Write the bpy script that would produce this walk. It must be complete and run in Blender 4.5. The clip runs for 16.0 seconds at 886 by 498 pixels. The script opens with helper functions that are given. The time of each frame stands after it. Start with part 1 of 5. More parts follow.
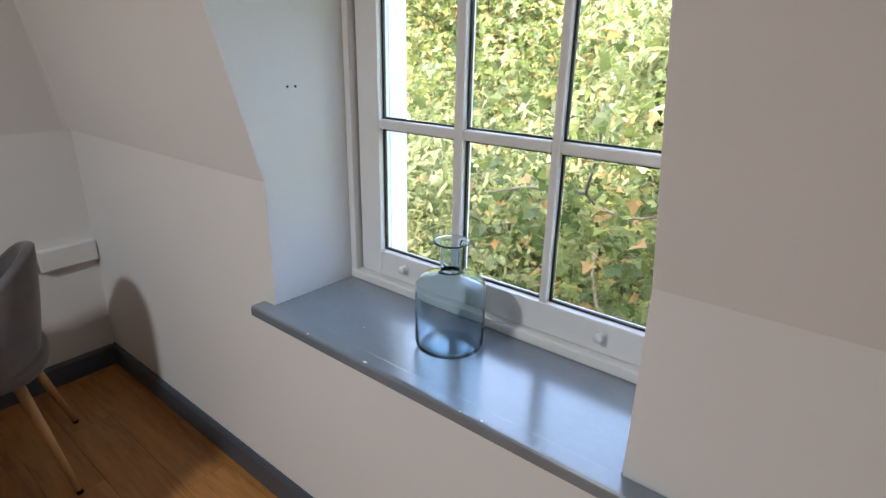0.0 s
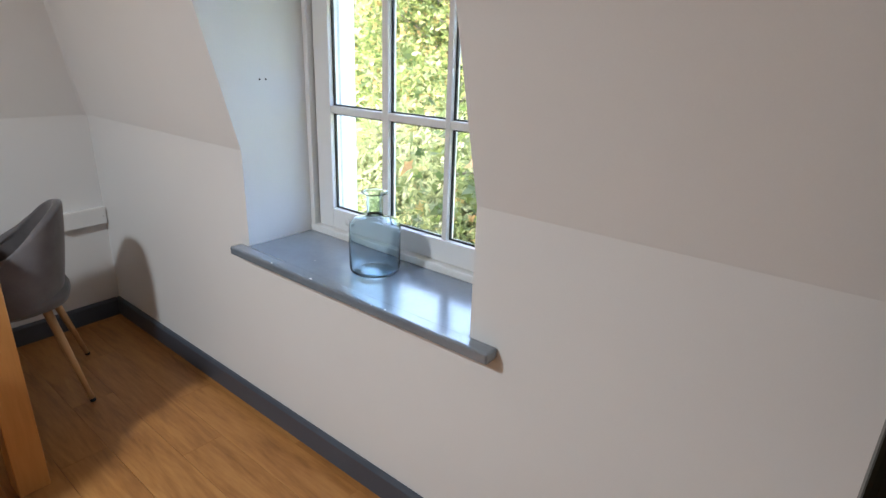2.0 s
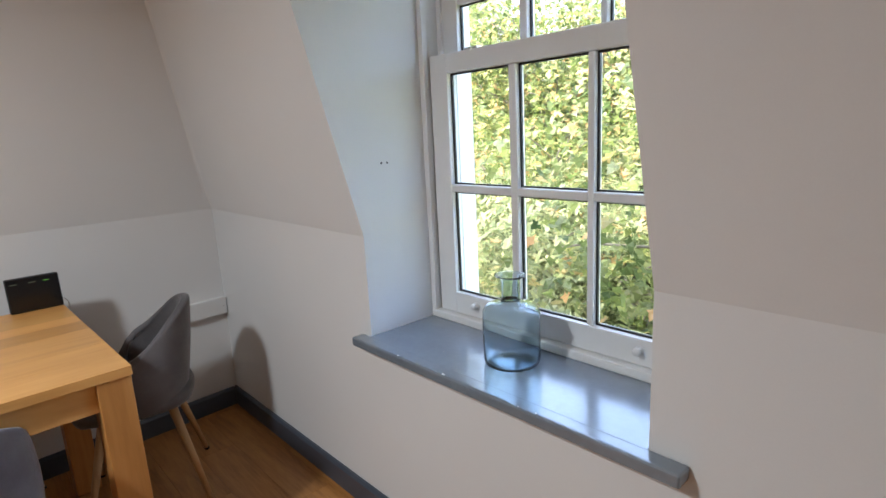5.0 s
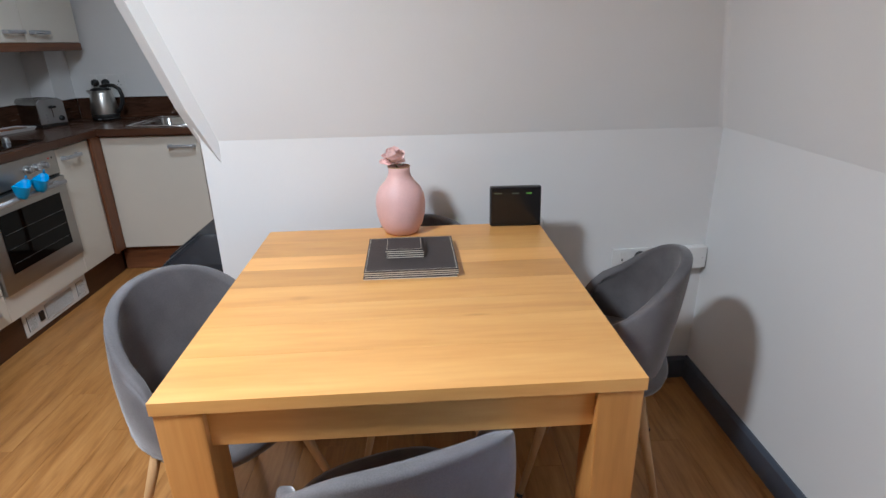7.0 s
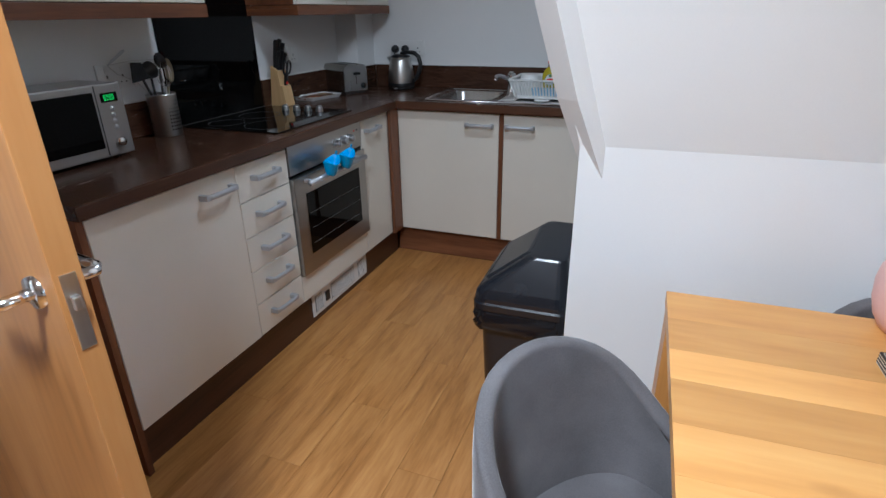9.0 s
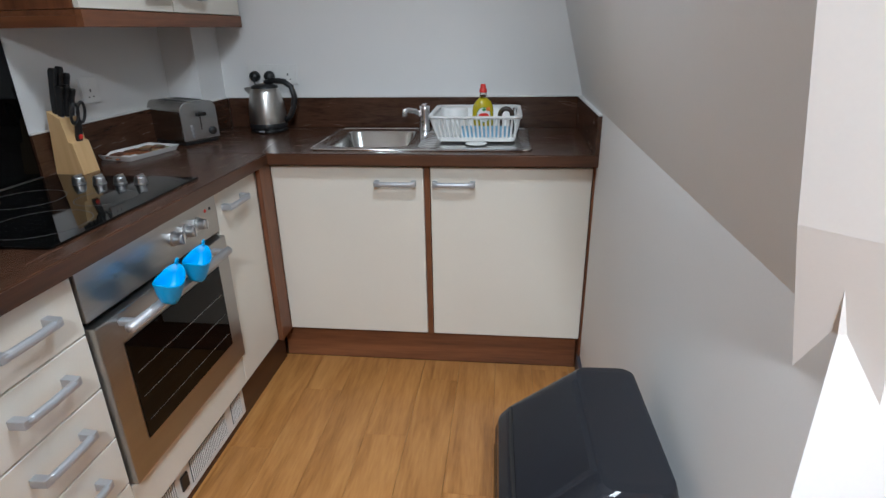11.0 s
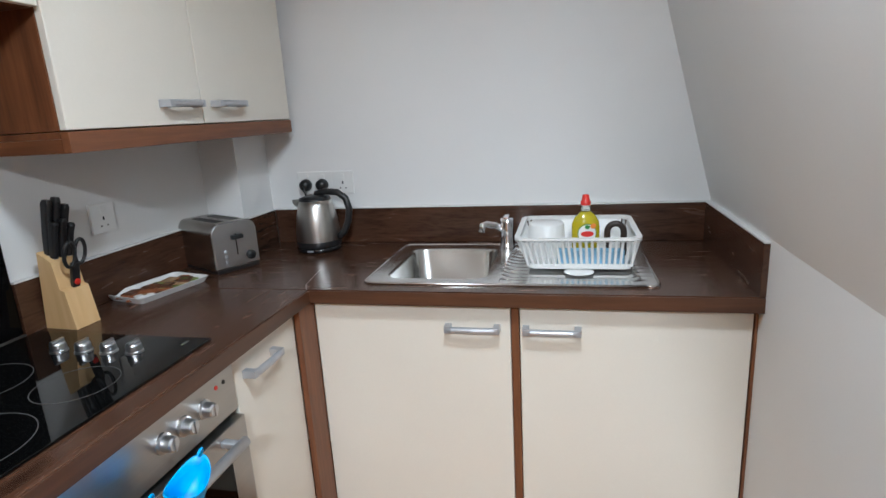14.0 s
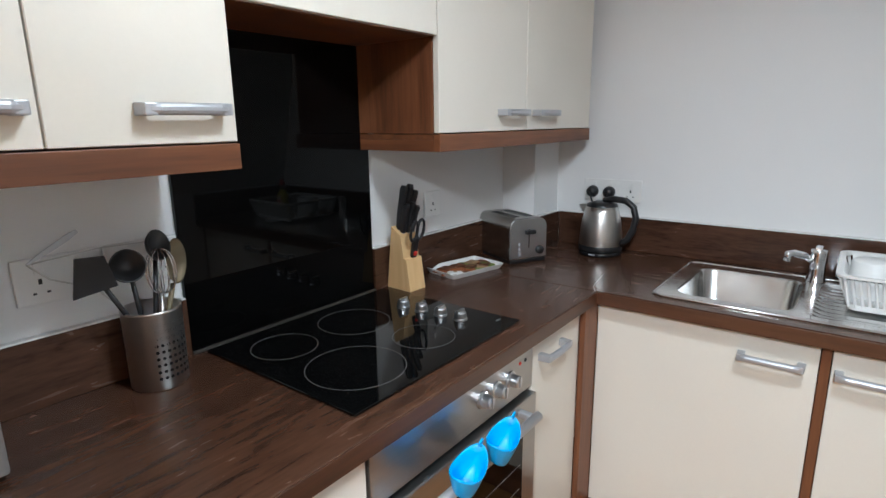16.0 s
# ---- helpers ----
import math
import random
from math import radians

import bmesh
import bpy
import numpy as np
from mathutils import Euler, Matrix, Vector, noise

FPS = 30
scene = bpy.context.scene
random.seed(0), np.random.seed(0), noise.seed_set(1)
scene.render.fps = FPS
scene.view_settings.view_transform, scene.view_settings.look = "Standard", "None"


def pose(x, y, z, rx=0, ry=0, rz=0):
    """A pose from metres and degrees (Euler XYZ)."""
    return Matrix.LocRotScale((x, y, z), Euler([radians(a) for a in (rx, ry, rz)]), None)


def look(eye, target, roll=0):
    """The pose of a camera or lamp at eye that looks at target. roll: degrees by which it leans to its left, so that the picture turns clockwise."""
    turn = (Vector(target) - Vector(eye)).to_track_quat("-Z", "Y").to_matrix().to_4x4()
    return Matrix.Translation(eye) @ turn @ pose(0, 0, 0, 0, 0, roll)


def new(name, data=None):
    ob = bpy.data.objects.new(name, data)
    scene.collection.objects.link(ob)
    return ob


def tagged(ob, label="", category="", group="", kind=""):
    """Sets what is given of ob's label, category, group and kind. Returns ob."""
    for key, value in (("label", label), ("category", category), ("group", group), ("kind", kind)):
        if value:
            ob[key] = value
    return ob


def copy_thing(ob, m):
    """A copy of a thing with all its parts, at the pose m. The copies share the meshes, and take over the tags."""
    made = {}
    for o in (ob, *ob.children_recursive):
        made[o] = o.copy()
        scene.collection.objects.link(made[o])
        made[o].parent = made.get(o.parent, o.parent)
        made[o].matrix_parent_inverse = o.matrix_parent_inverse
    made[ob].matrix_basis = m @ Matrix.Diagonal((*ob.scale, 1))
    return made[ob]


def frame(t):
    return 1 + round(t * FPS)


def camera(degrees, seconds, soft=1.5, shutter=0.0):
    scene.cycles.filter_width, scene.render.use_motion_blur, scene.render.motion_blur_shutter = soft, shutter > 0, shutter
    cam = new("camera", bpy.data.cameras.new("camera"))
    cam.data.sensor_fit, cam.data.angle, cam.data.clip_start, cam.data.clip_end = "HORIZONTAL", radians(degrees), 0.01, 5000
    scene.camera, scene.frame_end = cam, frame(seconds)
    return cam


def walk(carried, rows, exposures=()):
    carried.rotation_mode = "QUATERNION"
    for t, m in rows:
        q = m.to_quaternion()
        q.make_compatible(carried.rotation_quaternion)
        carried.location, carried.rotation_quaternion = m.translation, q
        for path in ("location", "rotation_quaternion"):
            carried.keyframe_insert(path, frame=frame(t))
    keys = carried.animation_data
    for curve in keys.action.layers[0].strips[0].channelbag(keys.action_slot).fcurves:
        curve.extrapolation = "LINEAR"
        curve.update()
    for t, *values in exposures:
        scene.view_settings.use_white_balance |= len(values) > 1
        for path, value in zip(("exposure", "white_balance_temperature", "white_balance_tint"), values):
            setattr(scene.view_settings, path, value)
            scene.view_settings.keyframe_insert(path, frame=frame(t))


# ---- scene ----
cam = camera(77.9, 16.0)
PATH = [
    (0, (0.201, 0.122, 1.361), (-0.979, 1.585, 0.677), 1.1),
    (0.5, (0.397, 0.06, 1.348), (-0.909, 1.428, 0.697), 1.9),
    (1, (0.513, -0.048, 1.387), (-0.805, 1.325, 0.772), 0.9),
    (1.5, (0.586, -0.138, 1.361), (-0.659, 1.306, 0.76), 1.2),
    (2, (0.684, -0.126, 1.368), (-0.485, 1.352, 0.698), 2.1),
    (2.5, (0.74, -0.127, 1.396), (-0.338, 1.449, 0.802), 0.9),
    (3, (0.748, -0.117, 1.412), (-0.317, 1.522, 0.986), -0.7),
    (3.2, (0.73, -0.112, 1.411), (-0.365, 1.52, 1.041), -1.0),
    (5.3, (0.371, -0.082, 1.36), (-1.169, 1.107, 0.896), -2.9),
    (5.5, (0.304, 0.011, 1.366), (-1.302, 1.097, 0.875), -2.8),
    (6, (0.125, 0.075, 1.372), (-1.625, 0.866, 0.813), -1.5),
    (6.5, (-0.125, -0.085, 1.345), (-1.972, 0.347, 0.712), -1.3),
    (7, (-0.348, -0.173, 1.348), (-2.217, -0.128, 0.638), -1.3),
    (7.5, (-0.562, -0.216, 1.366), (-2.379, -0.555, 0.6), -1.1),
    (8, (-0.673, -0.348, 1.354), (-2.405, -0.946, 0.554), -0.4),
    (8.2, (-0.715, -0.434, 1.35), (-2.432, -1.081, 0.553), -0.2),
    (10.3, (-1.329, -1.173, 1.341), (-3.04, -1.84, 0.55), -1.3),
    (10.5, (-1.432, -1.213, 1.315), (-3.192, -1.761, 0.538), -1.2),
    (11, (-1.73, -1.238, 1.319), (-3.575, -1.449, 0.575), -1.0),
    (11.5, (-1.906, -1.238, 1.322), (-3.775, -1.202, 0.61), -1.0),
    (12, (-2.1, -1.302, 1.326), (-3.979, -1.194, 0.65), -2.0),
    (12.5, (-2.233, -1.31, 1.357), (-4.131, -1.25, 0.729), -3.1),
    (13, (-2.285, -1.329, 1.37), (-4.21, -1.371, 0.829), -3.4),
    (13.5, (-2.291, -1.331, 1.382), (-4.221, -1.547, 0.905), -3.5),
    (14, (-2.26, -1.373, 1.381), (-4.149, -1.818, 0.897), -3.3),
    (14.5, (-2.239, -1.4, 1.373), (-4.053, -2.047, 0.834), -2.7),
    (15, (-2.205, -1.425, 1.375), (-3.939, -2.246, 0.808), -1.9),
    (15.5, (-2.156, -1.454, 1.399), (-3.819, -2.439, 0.882), -1.2),
    (16, (-2.085, -1.501, 1.418), (-3.631, -2.685, 0.964), -0.7),
]
EXPOSURES = [
    (0.0, 4.02, 6200, 8),
    (1.5, 4.35, 6100, 7),
    (3.2, 4.36, 5850, 6),
    (5.5, 4.12, 6100, 8),
    (7.0, 4.52, 5700, 7),
    (8.0, 4.42, 5400, 7),
    (10.5, 5.0, 5700, 6),
    (12.0, 5.35, 5850, 6),
    (14.5, 5.6, 5850, 6),
    (16.0, 5.6, 5850, 6),
]
walk(cam, [(t, look(eye, target, roll)) for t, eye, target, roll in PATH], EXPOSURES)

# ---- world and large lights ----
world = bpy.data.worlds.new("sky")
scene.world = world
world.use_nodes = True
wn, wl = world.node_tree.nodes, world.node_tree.links
sky = wn.new("ShaderNodeTexSky")
sky.sky_type = "NISHITA"
sky.sun_disc = False
sky.sun_elevation, sky.sun_rotation = radians(48), radians(200)
sky.air_density, sky.dust_density, sky.ozone_density = 1.0, 9.0, 0.2
wl.new(sky.outputs[0], wn["Background"].inputs[0])
wn["Background"].inputs[1].default_value = 0.15


def lamp(name, kind, m, energy, color=(1, 1, 1), size=0.3):
    data = bpy.data.lights.new(name, kind)
    data.energy, data.color = energy, color
    if kind == "AREA":
        data.shape = "DISK"
        data.size = size
    if kind == "SUN":
        data.angle = radians(size)
    ob = new(name, data)
    ob.matrix_world = m
    return tagged(ob, kind="structure")


SUN_FROM = Vector((math.sin(radians(200)) * math.cos(radians(48)), math.cos(radians(200)) * math.cos(radians(48)), math.sin(radians(48))))
lamp("sun", "SUN", look(SUN_FROM * 30, (0, 0, 0)), 1.3, (1.0, 0.97, 0.93), 24.0)
bulb = lamp("ceiling_bulb", "AREA", look((-0.74, -1.16, 2.29), (-0.74, -1.16, 0)), 2.5, (0.96, 0.985, 1.0), 0.26)
bulb.data.spread = radians(165)
# fill lamp added to brighten the kitchen; no source is known there
lamp("kitchen_fill", "AREA", look((-2.70, -1.42, 2.29), (-2.70, -1.42, 0)), 0.41, (0.90, 0.96, 1.0), 0.24)


# ---- materials ----
def surf(name, base, rough=0.5, metal=0.0, var=0.06, scale=6.0, bump=0.0, bscale=160.0, rvar=0.08, stretch=(1, 1, 1), coat=0.0, rand=0.0, sheen=0.0, spec=0.5):
    """Colour and gloss that drift at a large and a small scale, with fine relief."""
    m = bpy.data.materials.new(name)
    m.use_nodes = True
    n, k = m.node_tree.nodes, m.node_tree.links
    p = n["Principled BSDF"]
    p.inputs["Metallic"].default_value = metal
    p.inputs["Coat Weight"].default_value = coat
    p.inputs["Coat Roughness"].default_value = 0.08
    p.inputs["Coat IOR"].default_value = 1.6
    p.inputs["Specular IOR Level"].default_value = spec
    if sheen:
        p.inputs["Sheen Weight"].default_value = sheen
        p.inputs["Sheen Roughness"].default_value = 0.35
    tc = n.new("ShaderNodeTexCoord")
    mp = n.new("ShaderNodeMapping")
    mp.inputs["Scale"].default_value = stretch
    k.new(tc.outputs["Object"], mp.inputs[0])
    a, b = n.new("ShaderNodeTexNoise"), n.new("ShaderNodeTexNoise")
    a.inputs["Scale"].default_value, a.inputs["Detail"].default_value = scale, 5
    b.inputs["Scale"].default_value, b.inputs["Detail"].default_value = bscale, 3
    k.new(mp.outputs[0], a.inputs["Vector"])
    k.new(mp.outputs[0], b.inputs["Vector"])
    add = n.new("ShaderNodeMath")
    add.operation = "MULTIPLY_ADD"
    add.inputs[1].default_value = 0.35
    k.new(b.outputs[0], add.inputs[0])
    k.new(a.outputs[0], add.inputs[2])
    ramp = n.new("ShaderNodeValToRGB")
    ramp.color_ramp.elements[0].position, ramp.color_ramp.elements[1].position = 0.42, 0.95
    ramp.color_ramp.elements[0].color = (*[c * (1 - var) for c in base], 1)
    ramp.color_ramp.elements[1].color = (*[min(1, c * (1 + var)) for c in base], 1)
    k.new(add.outputs[0], ramp.inputs[0])
    out = ramp.outputs[0]
    if rand:
        oi, hs, mr = n.new("ShaderNodeObjectInfo"), n.new("ShaderNodeHueSaturation"), n.new("ShaderNodeMapRange")
        mr.inputs["To Min"].default_value, mr.inputs["To Max"].default_value = 1 - rand, 1 + rand
        k.new(oi.outputs["Random"], mr.inputs[0])
        k.new(mr.outputs[0], hs.inputs["Value"])
        k.new(out, hs.inputs["Color"])
        out = hs.outputs[0]
    k.new(out, p.inputs["Base Color"])
    r = n.new("ShaderNodeMapRange")
    r.inputs["To Min"].default_value, r.inputs["To Max"].default_value = max(0.0, rough - rvar), min(1, rough + rvar)
    k.new(a.outputs[0], r.inputs[0])
    k.new(r.outputs[0], p.inputs["Roughness"])
    if bump:
        bp = n.new("ShaderNodeBump")
        bp.inputs["Strength"].default_value, bp.inputs["Distance"].default_value = bump, 0.002
        k.new(b.outputs[0], bp.inputs["Height"])
        k.new(bp.outputs[0], p.inputs["Normal"])
    return m


def wood(name, dark, mid, light, axis=0, rough=0.4, fine=90.0, bump=0.15, rand=0.12, coat=0.0, knots=False, coarse=11.0, wavy=0.7, draw=0.07):
    """Grain drawn out along one axis; each piece takes its own cut of it."""
    m = bpy.data.materials.new(name)
    m.use_nodes = True
    n, k = m.node_tree.nodes, m.node_tree.links
    p = n["Principled BSDF"]
    p.inputs["Coat Weight"].default_value = coat
    tc, oi = n.new("ShaderNodeTexCoord"), n.new("ShaderNodeObjectInfo")
    sh, mp = n.new("ShaderNodeVectorMath"), n.new("ShaderNodeMapping")
    sh.operation = "ADD"
    mul = n.new("ShaderNodeMath")
    mul.operation = "MULTIPLY"
    mul.inputs[1].default_value = 37.0
    k.new(oi.outputs["Random"], mul.inputs[0])
    k.new(tc.outputs["Object"], sh.inputs[0])
    k.new(mul.outputs[0], sh.inputs[1])
    st = [1.0, 1.0, 1.0]
    st[axis] = draw
    mp.inputs["Scale"].default_value = st
    k.new(sh.outputs[0], mp.inputs[0])
    a, b, c = (n.new("ShaderNodeTexNoise") for _ in range(3))
    for node, sc, de in ((a, coarse, 5), (b, fine, 5), (c, 1.6, 2)):
        node.inputs["Scale"].default_value, node.inputs["Detail"].default_value = sc, de
        k.new(mp.outputs[0], node.inputs["Vector"])
    a.inputs["Distortion"].default_value = wavy
    k.new(sh.outputs[0], c.inputs["Vector"])
    mix = n.new("ShaderNodeMath")
    mix.operation = "MULTIPLY_ADD"
    mix.inputs[1].default_value = 0.45
    k.new(b.outputs[0], mix.inputs[0])
    k.new(a.outputs[0], mix.inputs[2])
    ramp = n.new("ShaderNodeValToRGB")
    e = ramp.color_ramp.elements
    e[0].position, e[1].position = 0.45, 0.98
    e[0].color, e[1].color = (*dark, 1), (*light, 1)
    e.new(0.70).color = (*mid, 1)
    k.new(mix.outputs[0], ramp.inputs[0])
    hs, mr, ad = n.new("ShaderNodeHueSaturation"), n.new("ShaderNodeMapRange"), n.new("ShaderNodeMath")
    ad.operation = "ADD"
    k.new(oi.outputs["Random"], ad.inputs[0])
    k.new(c.outputs[0], ad.inputs[1])
    mr.inputs["From Min"].default_value, mr.inputs["From Max"].default_value = 0.3, 1.7
    mr.inputs["To Min"].default_value, mr.inputs["To Max"].default_value = 1 - rand, 1 + rand
    k.new(ad.outputs[0], mr.inputs[0])
    k.new(mr.outputs[0], hs.inputs["Value"])
    k.new(ramp.outputs[0], hs.inputs["Color"])
    col = hs.outputs[0]
    if knots:
        vo, kr, mx = n.new("ShaderNodeTexVoronoi"), n.new("ShaderNodeValToRGB"), n.new("ShaderNodeMixRGB")
        km = n.new("ShaderNodeMapping")
        st2 = [1.0, 1.0, 1.0]
        st2[axis] = 0.45
        km.inputs["Scale"].default_value = st2
        k.new(sh.outputs[0], km.inputs[0])
        k.new(km.outputs[0], vo.inputs["Vector"])
        vo.inputs["Scale"].default_value = 4.2
        kr.color_ramp.elements[0].position, kr.color_ramp.elements[1].position = 0.015, 0.075
        kr.color_ramp.elements[0].color, kr.color_ramp.elements[1].color = (0.6, 0.6, 0.6, 1), (0, 0, 0, 1)
        k.new(vo.outputs["Distance"], kr.inputs[0])
        k.new(kr.outputs[0], mx.inputs[0])
        k.new(col, mx.inputs[1])
        mx.inputs[2].default_value = (*[q * 0.6 for q in dark], 1)
        col = mx.outputs[0]
    k.new(col, p.inputs["Base Color"])
    r = n.new("ShaderNodeMapRange")
    r.inputs["To Min"].default_value, r.inputs["To Max"].default_value = rough - 0.07, rough + 0.1
    k.new(a.outputs[0], r.inputs[0])
    k.new(r.outputs[0], p.inputs["Roughness"])
    bp = n.new("ShaderNodeBump")
    bp.inputs["Strength"].default_value, bp.inputs["Distance"].default_value = bump, 0.001
    k.new(mix.outputs[0], bp.inputs["Height"])
    k.new(bp.outputs[0], p.inputs["Normal"])
    return m


def glassy(name, color, rough=0.0, ior=1.45):
    m = bpy.data.materials.new(name)
    m.use_nodes = True
    p = m.node_tree.nodes["Principled BSDF"]
    p.inputs["Base Color"].default_value = (*color, 1)
    p.inputs["Transmission Weight"].default_value = 1.0
    p.inputs["Roughness"].default_value, p.inputs["IOR"].default_value = rough, ior
    return m


def glow(name, color, strength):
    m = bpy.data.materials.new(name)
    m.use_nodes = True
    p = m.node_tree.nodes["Principled BSDF"]
    p.inputs["Base Color"].default_value = (*color, 1)
    p.inputs["Emission Color"].default_value = (*color, 1)
    p.inputs["Emission Strength"].default_value = strength
    return m


PAINT = surf("wall_paint", (0.745, 0.738, 0.728), 0.75, var=0.025, scale=1.6, bump=0.07, bscale=240)
CEIL = surf("ceiling_paint", (0.80, 0.795, 0.785), 0.8, var=0.02, scale=1.2, bump=0.2)
GLOSS_WHITE = surf("white_gloss_paint", (0.78, 0.775, 0.76), 0.32, var=0.03, scale=5, bump=0.06)
SLATE = surf("blue_grey_gloss_paint", (0.185, 0.220, 0.262), 0.22, var=0.10, scale=7, bump=0.05, bscale=60, coat=0.9)
SLATE.node_tree.nodes["Principled BSDF"].inputs["Coat Roughness"].default_value = 0.17
SKIRT = surf("blue_grey_skirting_paint", (0.068, 0.080, 0.104), 0.42, var=0.10, scale=9, bump=0.1)
CREAM = surf("cream_laminate", (0.70, 0.655, 0.575), 0.36, var=0.03, scale=3, bump=0.05)
CREAM_EDGE = surf("cream_edging", (0.60, 0.55, 0.47), 0.45, var=0.05)
WALNUT = wood("walnut_laminate", (0.062, 0.022, 0.010), (0.145, 0.052, 0.021), (0.24, 0.092, 0.037), 0, 0.42, 120, 0.08)
WALNUT_Y = wood("walnut_laminate_across", (0.062, 0.022, 0.010), (0.145, 0.052, 0.021), (0.24, 0.092, 0.037), 1, 0.42, 120, 0.08)
WALNUT_Z = wood("walnut_laminate_upright", (0.062, 0.022, 0.010), (0.145, 0.052, 0.021), (0.24, 0.092, 0.037), 2, 0.42, 120, 0.08)
TOP_X = wood("dark_worktop_along", (0.026, 0.0115, 0.007), (0.060, 0.027, 0.0155), (0.084, 0.039, 0.0225), 0, 0.23, 170, 0.015, 0.12, 0.0, False, 42.0, 0.9, 0.16)
TOP_Y = wood("dark_worktop_across", (0.026, 0.0115, 0.007), (0.060, 0.027, 0.0155), (0.084, 0.039, 0.0225), 1, 0.23, 170, 0.015, 0.12, 0.0, False, 42.0, 0.9, 0.16)
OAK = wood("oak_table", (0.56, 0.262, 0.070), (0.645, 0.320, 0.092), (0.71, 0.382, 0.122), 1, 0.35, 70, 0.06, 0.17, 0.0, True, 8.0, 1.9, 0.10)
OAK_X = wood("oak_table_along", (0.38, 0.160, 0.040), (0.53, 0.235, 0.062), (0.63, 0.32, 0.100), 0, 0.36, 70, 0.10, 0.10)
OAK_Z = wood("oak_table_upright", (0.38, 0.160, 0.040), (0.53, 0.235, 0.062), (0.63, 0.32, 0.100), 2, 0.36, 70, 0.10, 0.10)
DOOR_OAK = wood("oak_door_veneer", (0.26, 0.108, 0.029), (0.36, 0.160, 0.047), (0.43, 0.212, 0.072), 2, 0.36, 60, 0.08, 0.05)
LEG_OAK = wood("pale_chair_leg_wood", (0.36, 0.20, 0.085), (0.52, 0.31, 0.145), (0.62, 0.40, 0.20), 2, 0.45, 60, 0.06, 0.06)
PLANK = wood("oak_vinyl_plank", (0.25, 0.100, 0.024), (0.39, 0.172, 0.046), (0.50, 0.245, 0.074), 0, 0.34, 110, 0.08, 0.05, 0.0, True, 14.0, 1.5, 0.12)
BLOCK_WOOD = wood("pale_beech", (0.56, 0.34, 0.145), (0.67, 0.43, 0.20), (0.75, 0.52, 0.27), 2, 0.5, 60, 0.05, 0.05)
VELVET = surf("grey_velvet", (0.116, 0.107, 0.110), 0.85, var=0.48, scale=6, bump=0.25, bscale=420, sheen=0.42)
STEEL = surf("brushed_steel", (0.56, 0.55, 0.53), 0.30, 1.0, var=0.08, scale=20, bump=0.10, bscale=220, stretch=(1, 1, 0.06))
STEEL_FLAT = surf("brushed_steel_flat", (0.58, 0.57, 0.55), 0.33, 1.0, var=0.08, scale=20, bump=0.08, bscale=220, stretch=(0.06, 1, 1))
OVEN_STEEL = surf("oven_steel", (0.40, 0.39, 0.375), 0.33, 1.0, var=0.08, scale=20, bump=0.06, bscale=220, stretch=(0.06, 1, 1))
KNOB_STEEL = surf("satin_chrome", (0.60, 0.61, 0.63), 0.30, 1.0, var=0.05)
TOAST_STEEL = surf("polished_steel", (0.40, 0.39, 0.37), 0.24, 1.0, var=0.10, scale=14, bump=0.06, bscale=220, stretch=(0.06, 1, 1))
BOWL_STEEL = surf("satin_sink_steel", (0.52, 0.515, 0.50), 0.22, 1.0, var=0.08, scale=14, bump=0.05, bscale=220, stretch=(0.06, 1, 1))
SINK_STEEL = surf("polished_sink_steel", (0.74, 0.735, 0.72), 0.20, 1.0, var=0.07, scale=16, bump=0.04, bscale=200, stretch=(1, 0.08, 1))
CHROME = surf("chrome", (0.80, 0.80, 0.81), 0.10, 1.0, var=0.03, rvar=0.04)
EDGE_X = wood("worktop_edging_along", (0.032, 0.0125, 0.007), (0.066, 0.026, 0.0125), (0.105, 0.043, 0.020), 0, 0.36, 120, 0.06)
EDGE_Y = wood("worktop_edging_across", (0.032, 0.0125, 0.007), (0.066, 0.026, 0.0125), (0.105, 0.043, 0.020), 1, 0.36, 120, 0.06)
SATIN = surf("satin_nickel_handle", (0.47, 0.48, 0.505), 0.40, 0.6, var=0.05)
BLACK_GLASS = surf("black_glass", (0.002, 0.002, 0.002), 0.03, var=0.1, rvar=0.015, spec=0.13)
HOB_GLASS = surf("hob_glass", (0.003, 0.003, 0.003), 0.04, var=0.1, rvar=0.015, spec=0.42)
SCREEN = surf("matt_screen", (0.004, 0.005, 0.004), 0.22, var=0.1, spec=0.12)
BLACK = surf("black_plastic", (0.012, 0.012, 0.013), 0.38, var=0.15, bump=0.06)
BLACK_GLOSS = surf("black_gloss_plastic", (0.008, 0.008, 0.009), 0.14, var=0.1)
BIN_GREY = surf("charcoal_bin_plastic", (0.011, 0.0125, 0.017), 0.25, var=0.12, bump=0.10, bscale=300)
BAG = surf("black_bin_liner", (0.010, 0.010, 0.012), 0.18, var=0.2, bump=0.5, bscale=40)
WHITE_PLASTIC = surf("white_plastic", (0.76, 0.755, 0.74), 0.36, var=0.03)
BLUE_SILICONE = surf("bright_blue_silicone", (0.005, 0.36, 0.78), 0.42, var=0.06)
RED = surf("red_plastic", (0.62, 0.03, 0.02), 0.35)
PINK = surf("dusty_pink_ceramic", (0.68, 0.42, 0.39), 0.5, var=0.08, scale=12, bump=0.15, bscale=120)
PETAL = surf("pink_petal", (0.94, 0.65, 0.61), 0.7, var=0.12, scale=40)
LEATHER = surf("dark_brown_leatherette", (0.034, 0.025, 0.023), 0.62, var=0.15, bump=0.35, bscale=500)
CREAM_STITCH = surf("cream_felt_edge", (0.62, 0.56, 0.46), 0.8)
CLEAR = glassy("window_glass", (1, 1, 1), 0.0, 1.03)
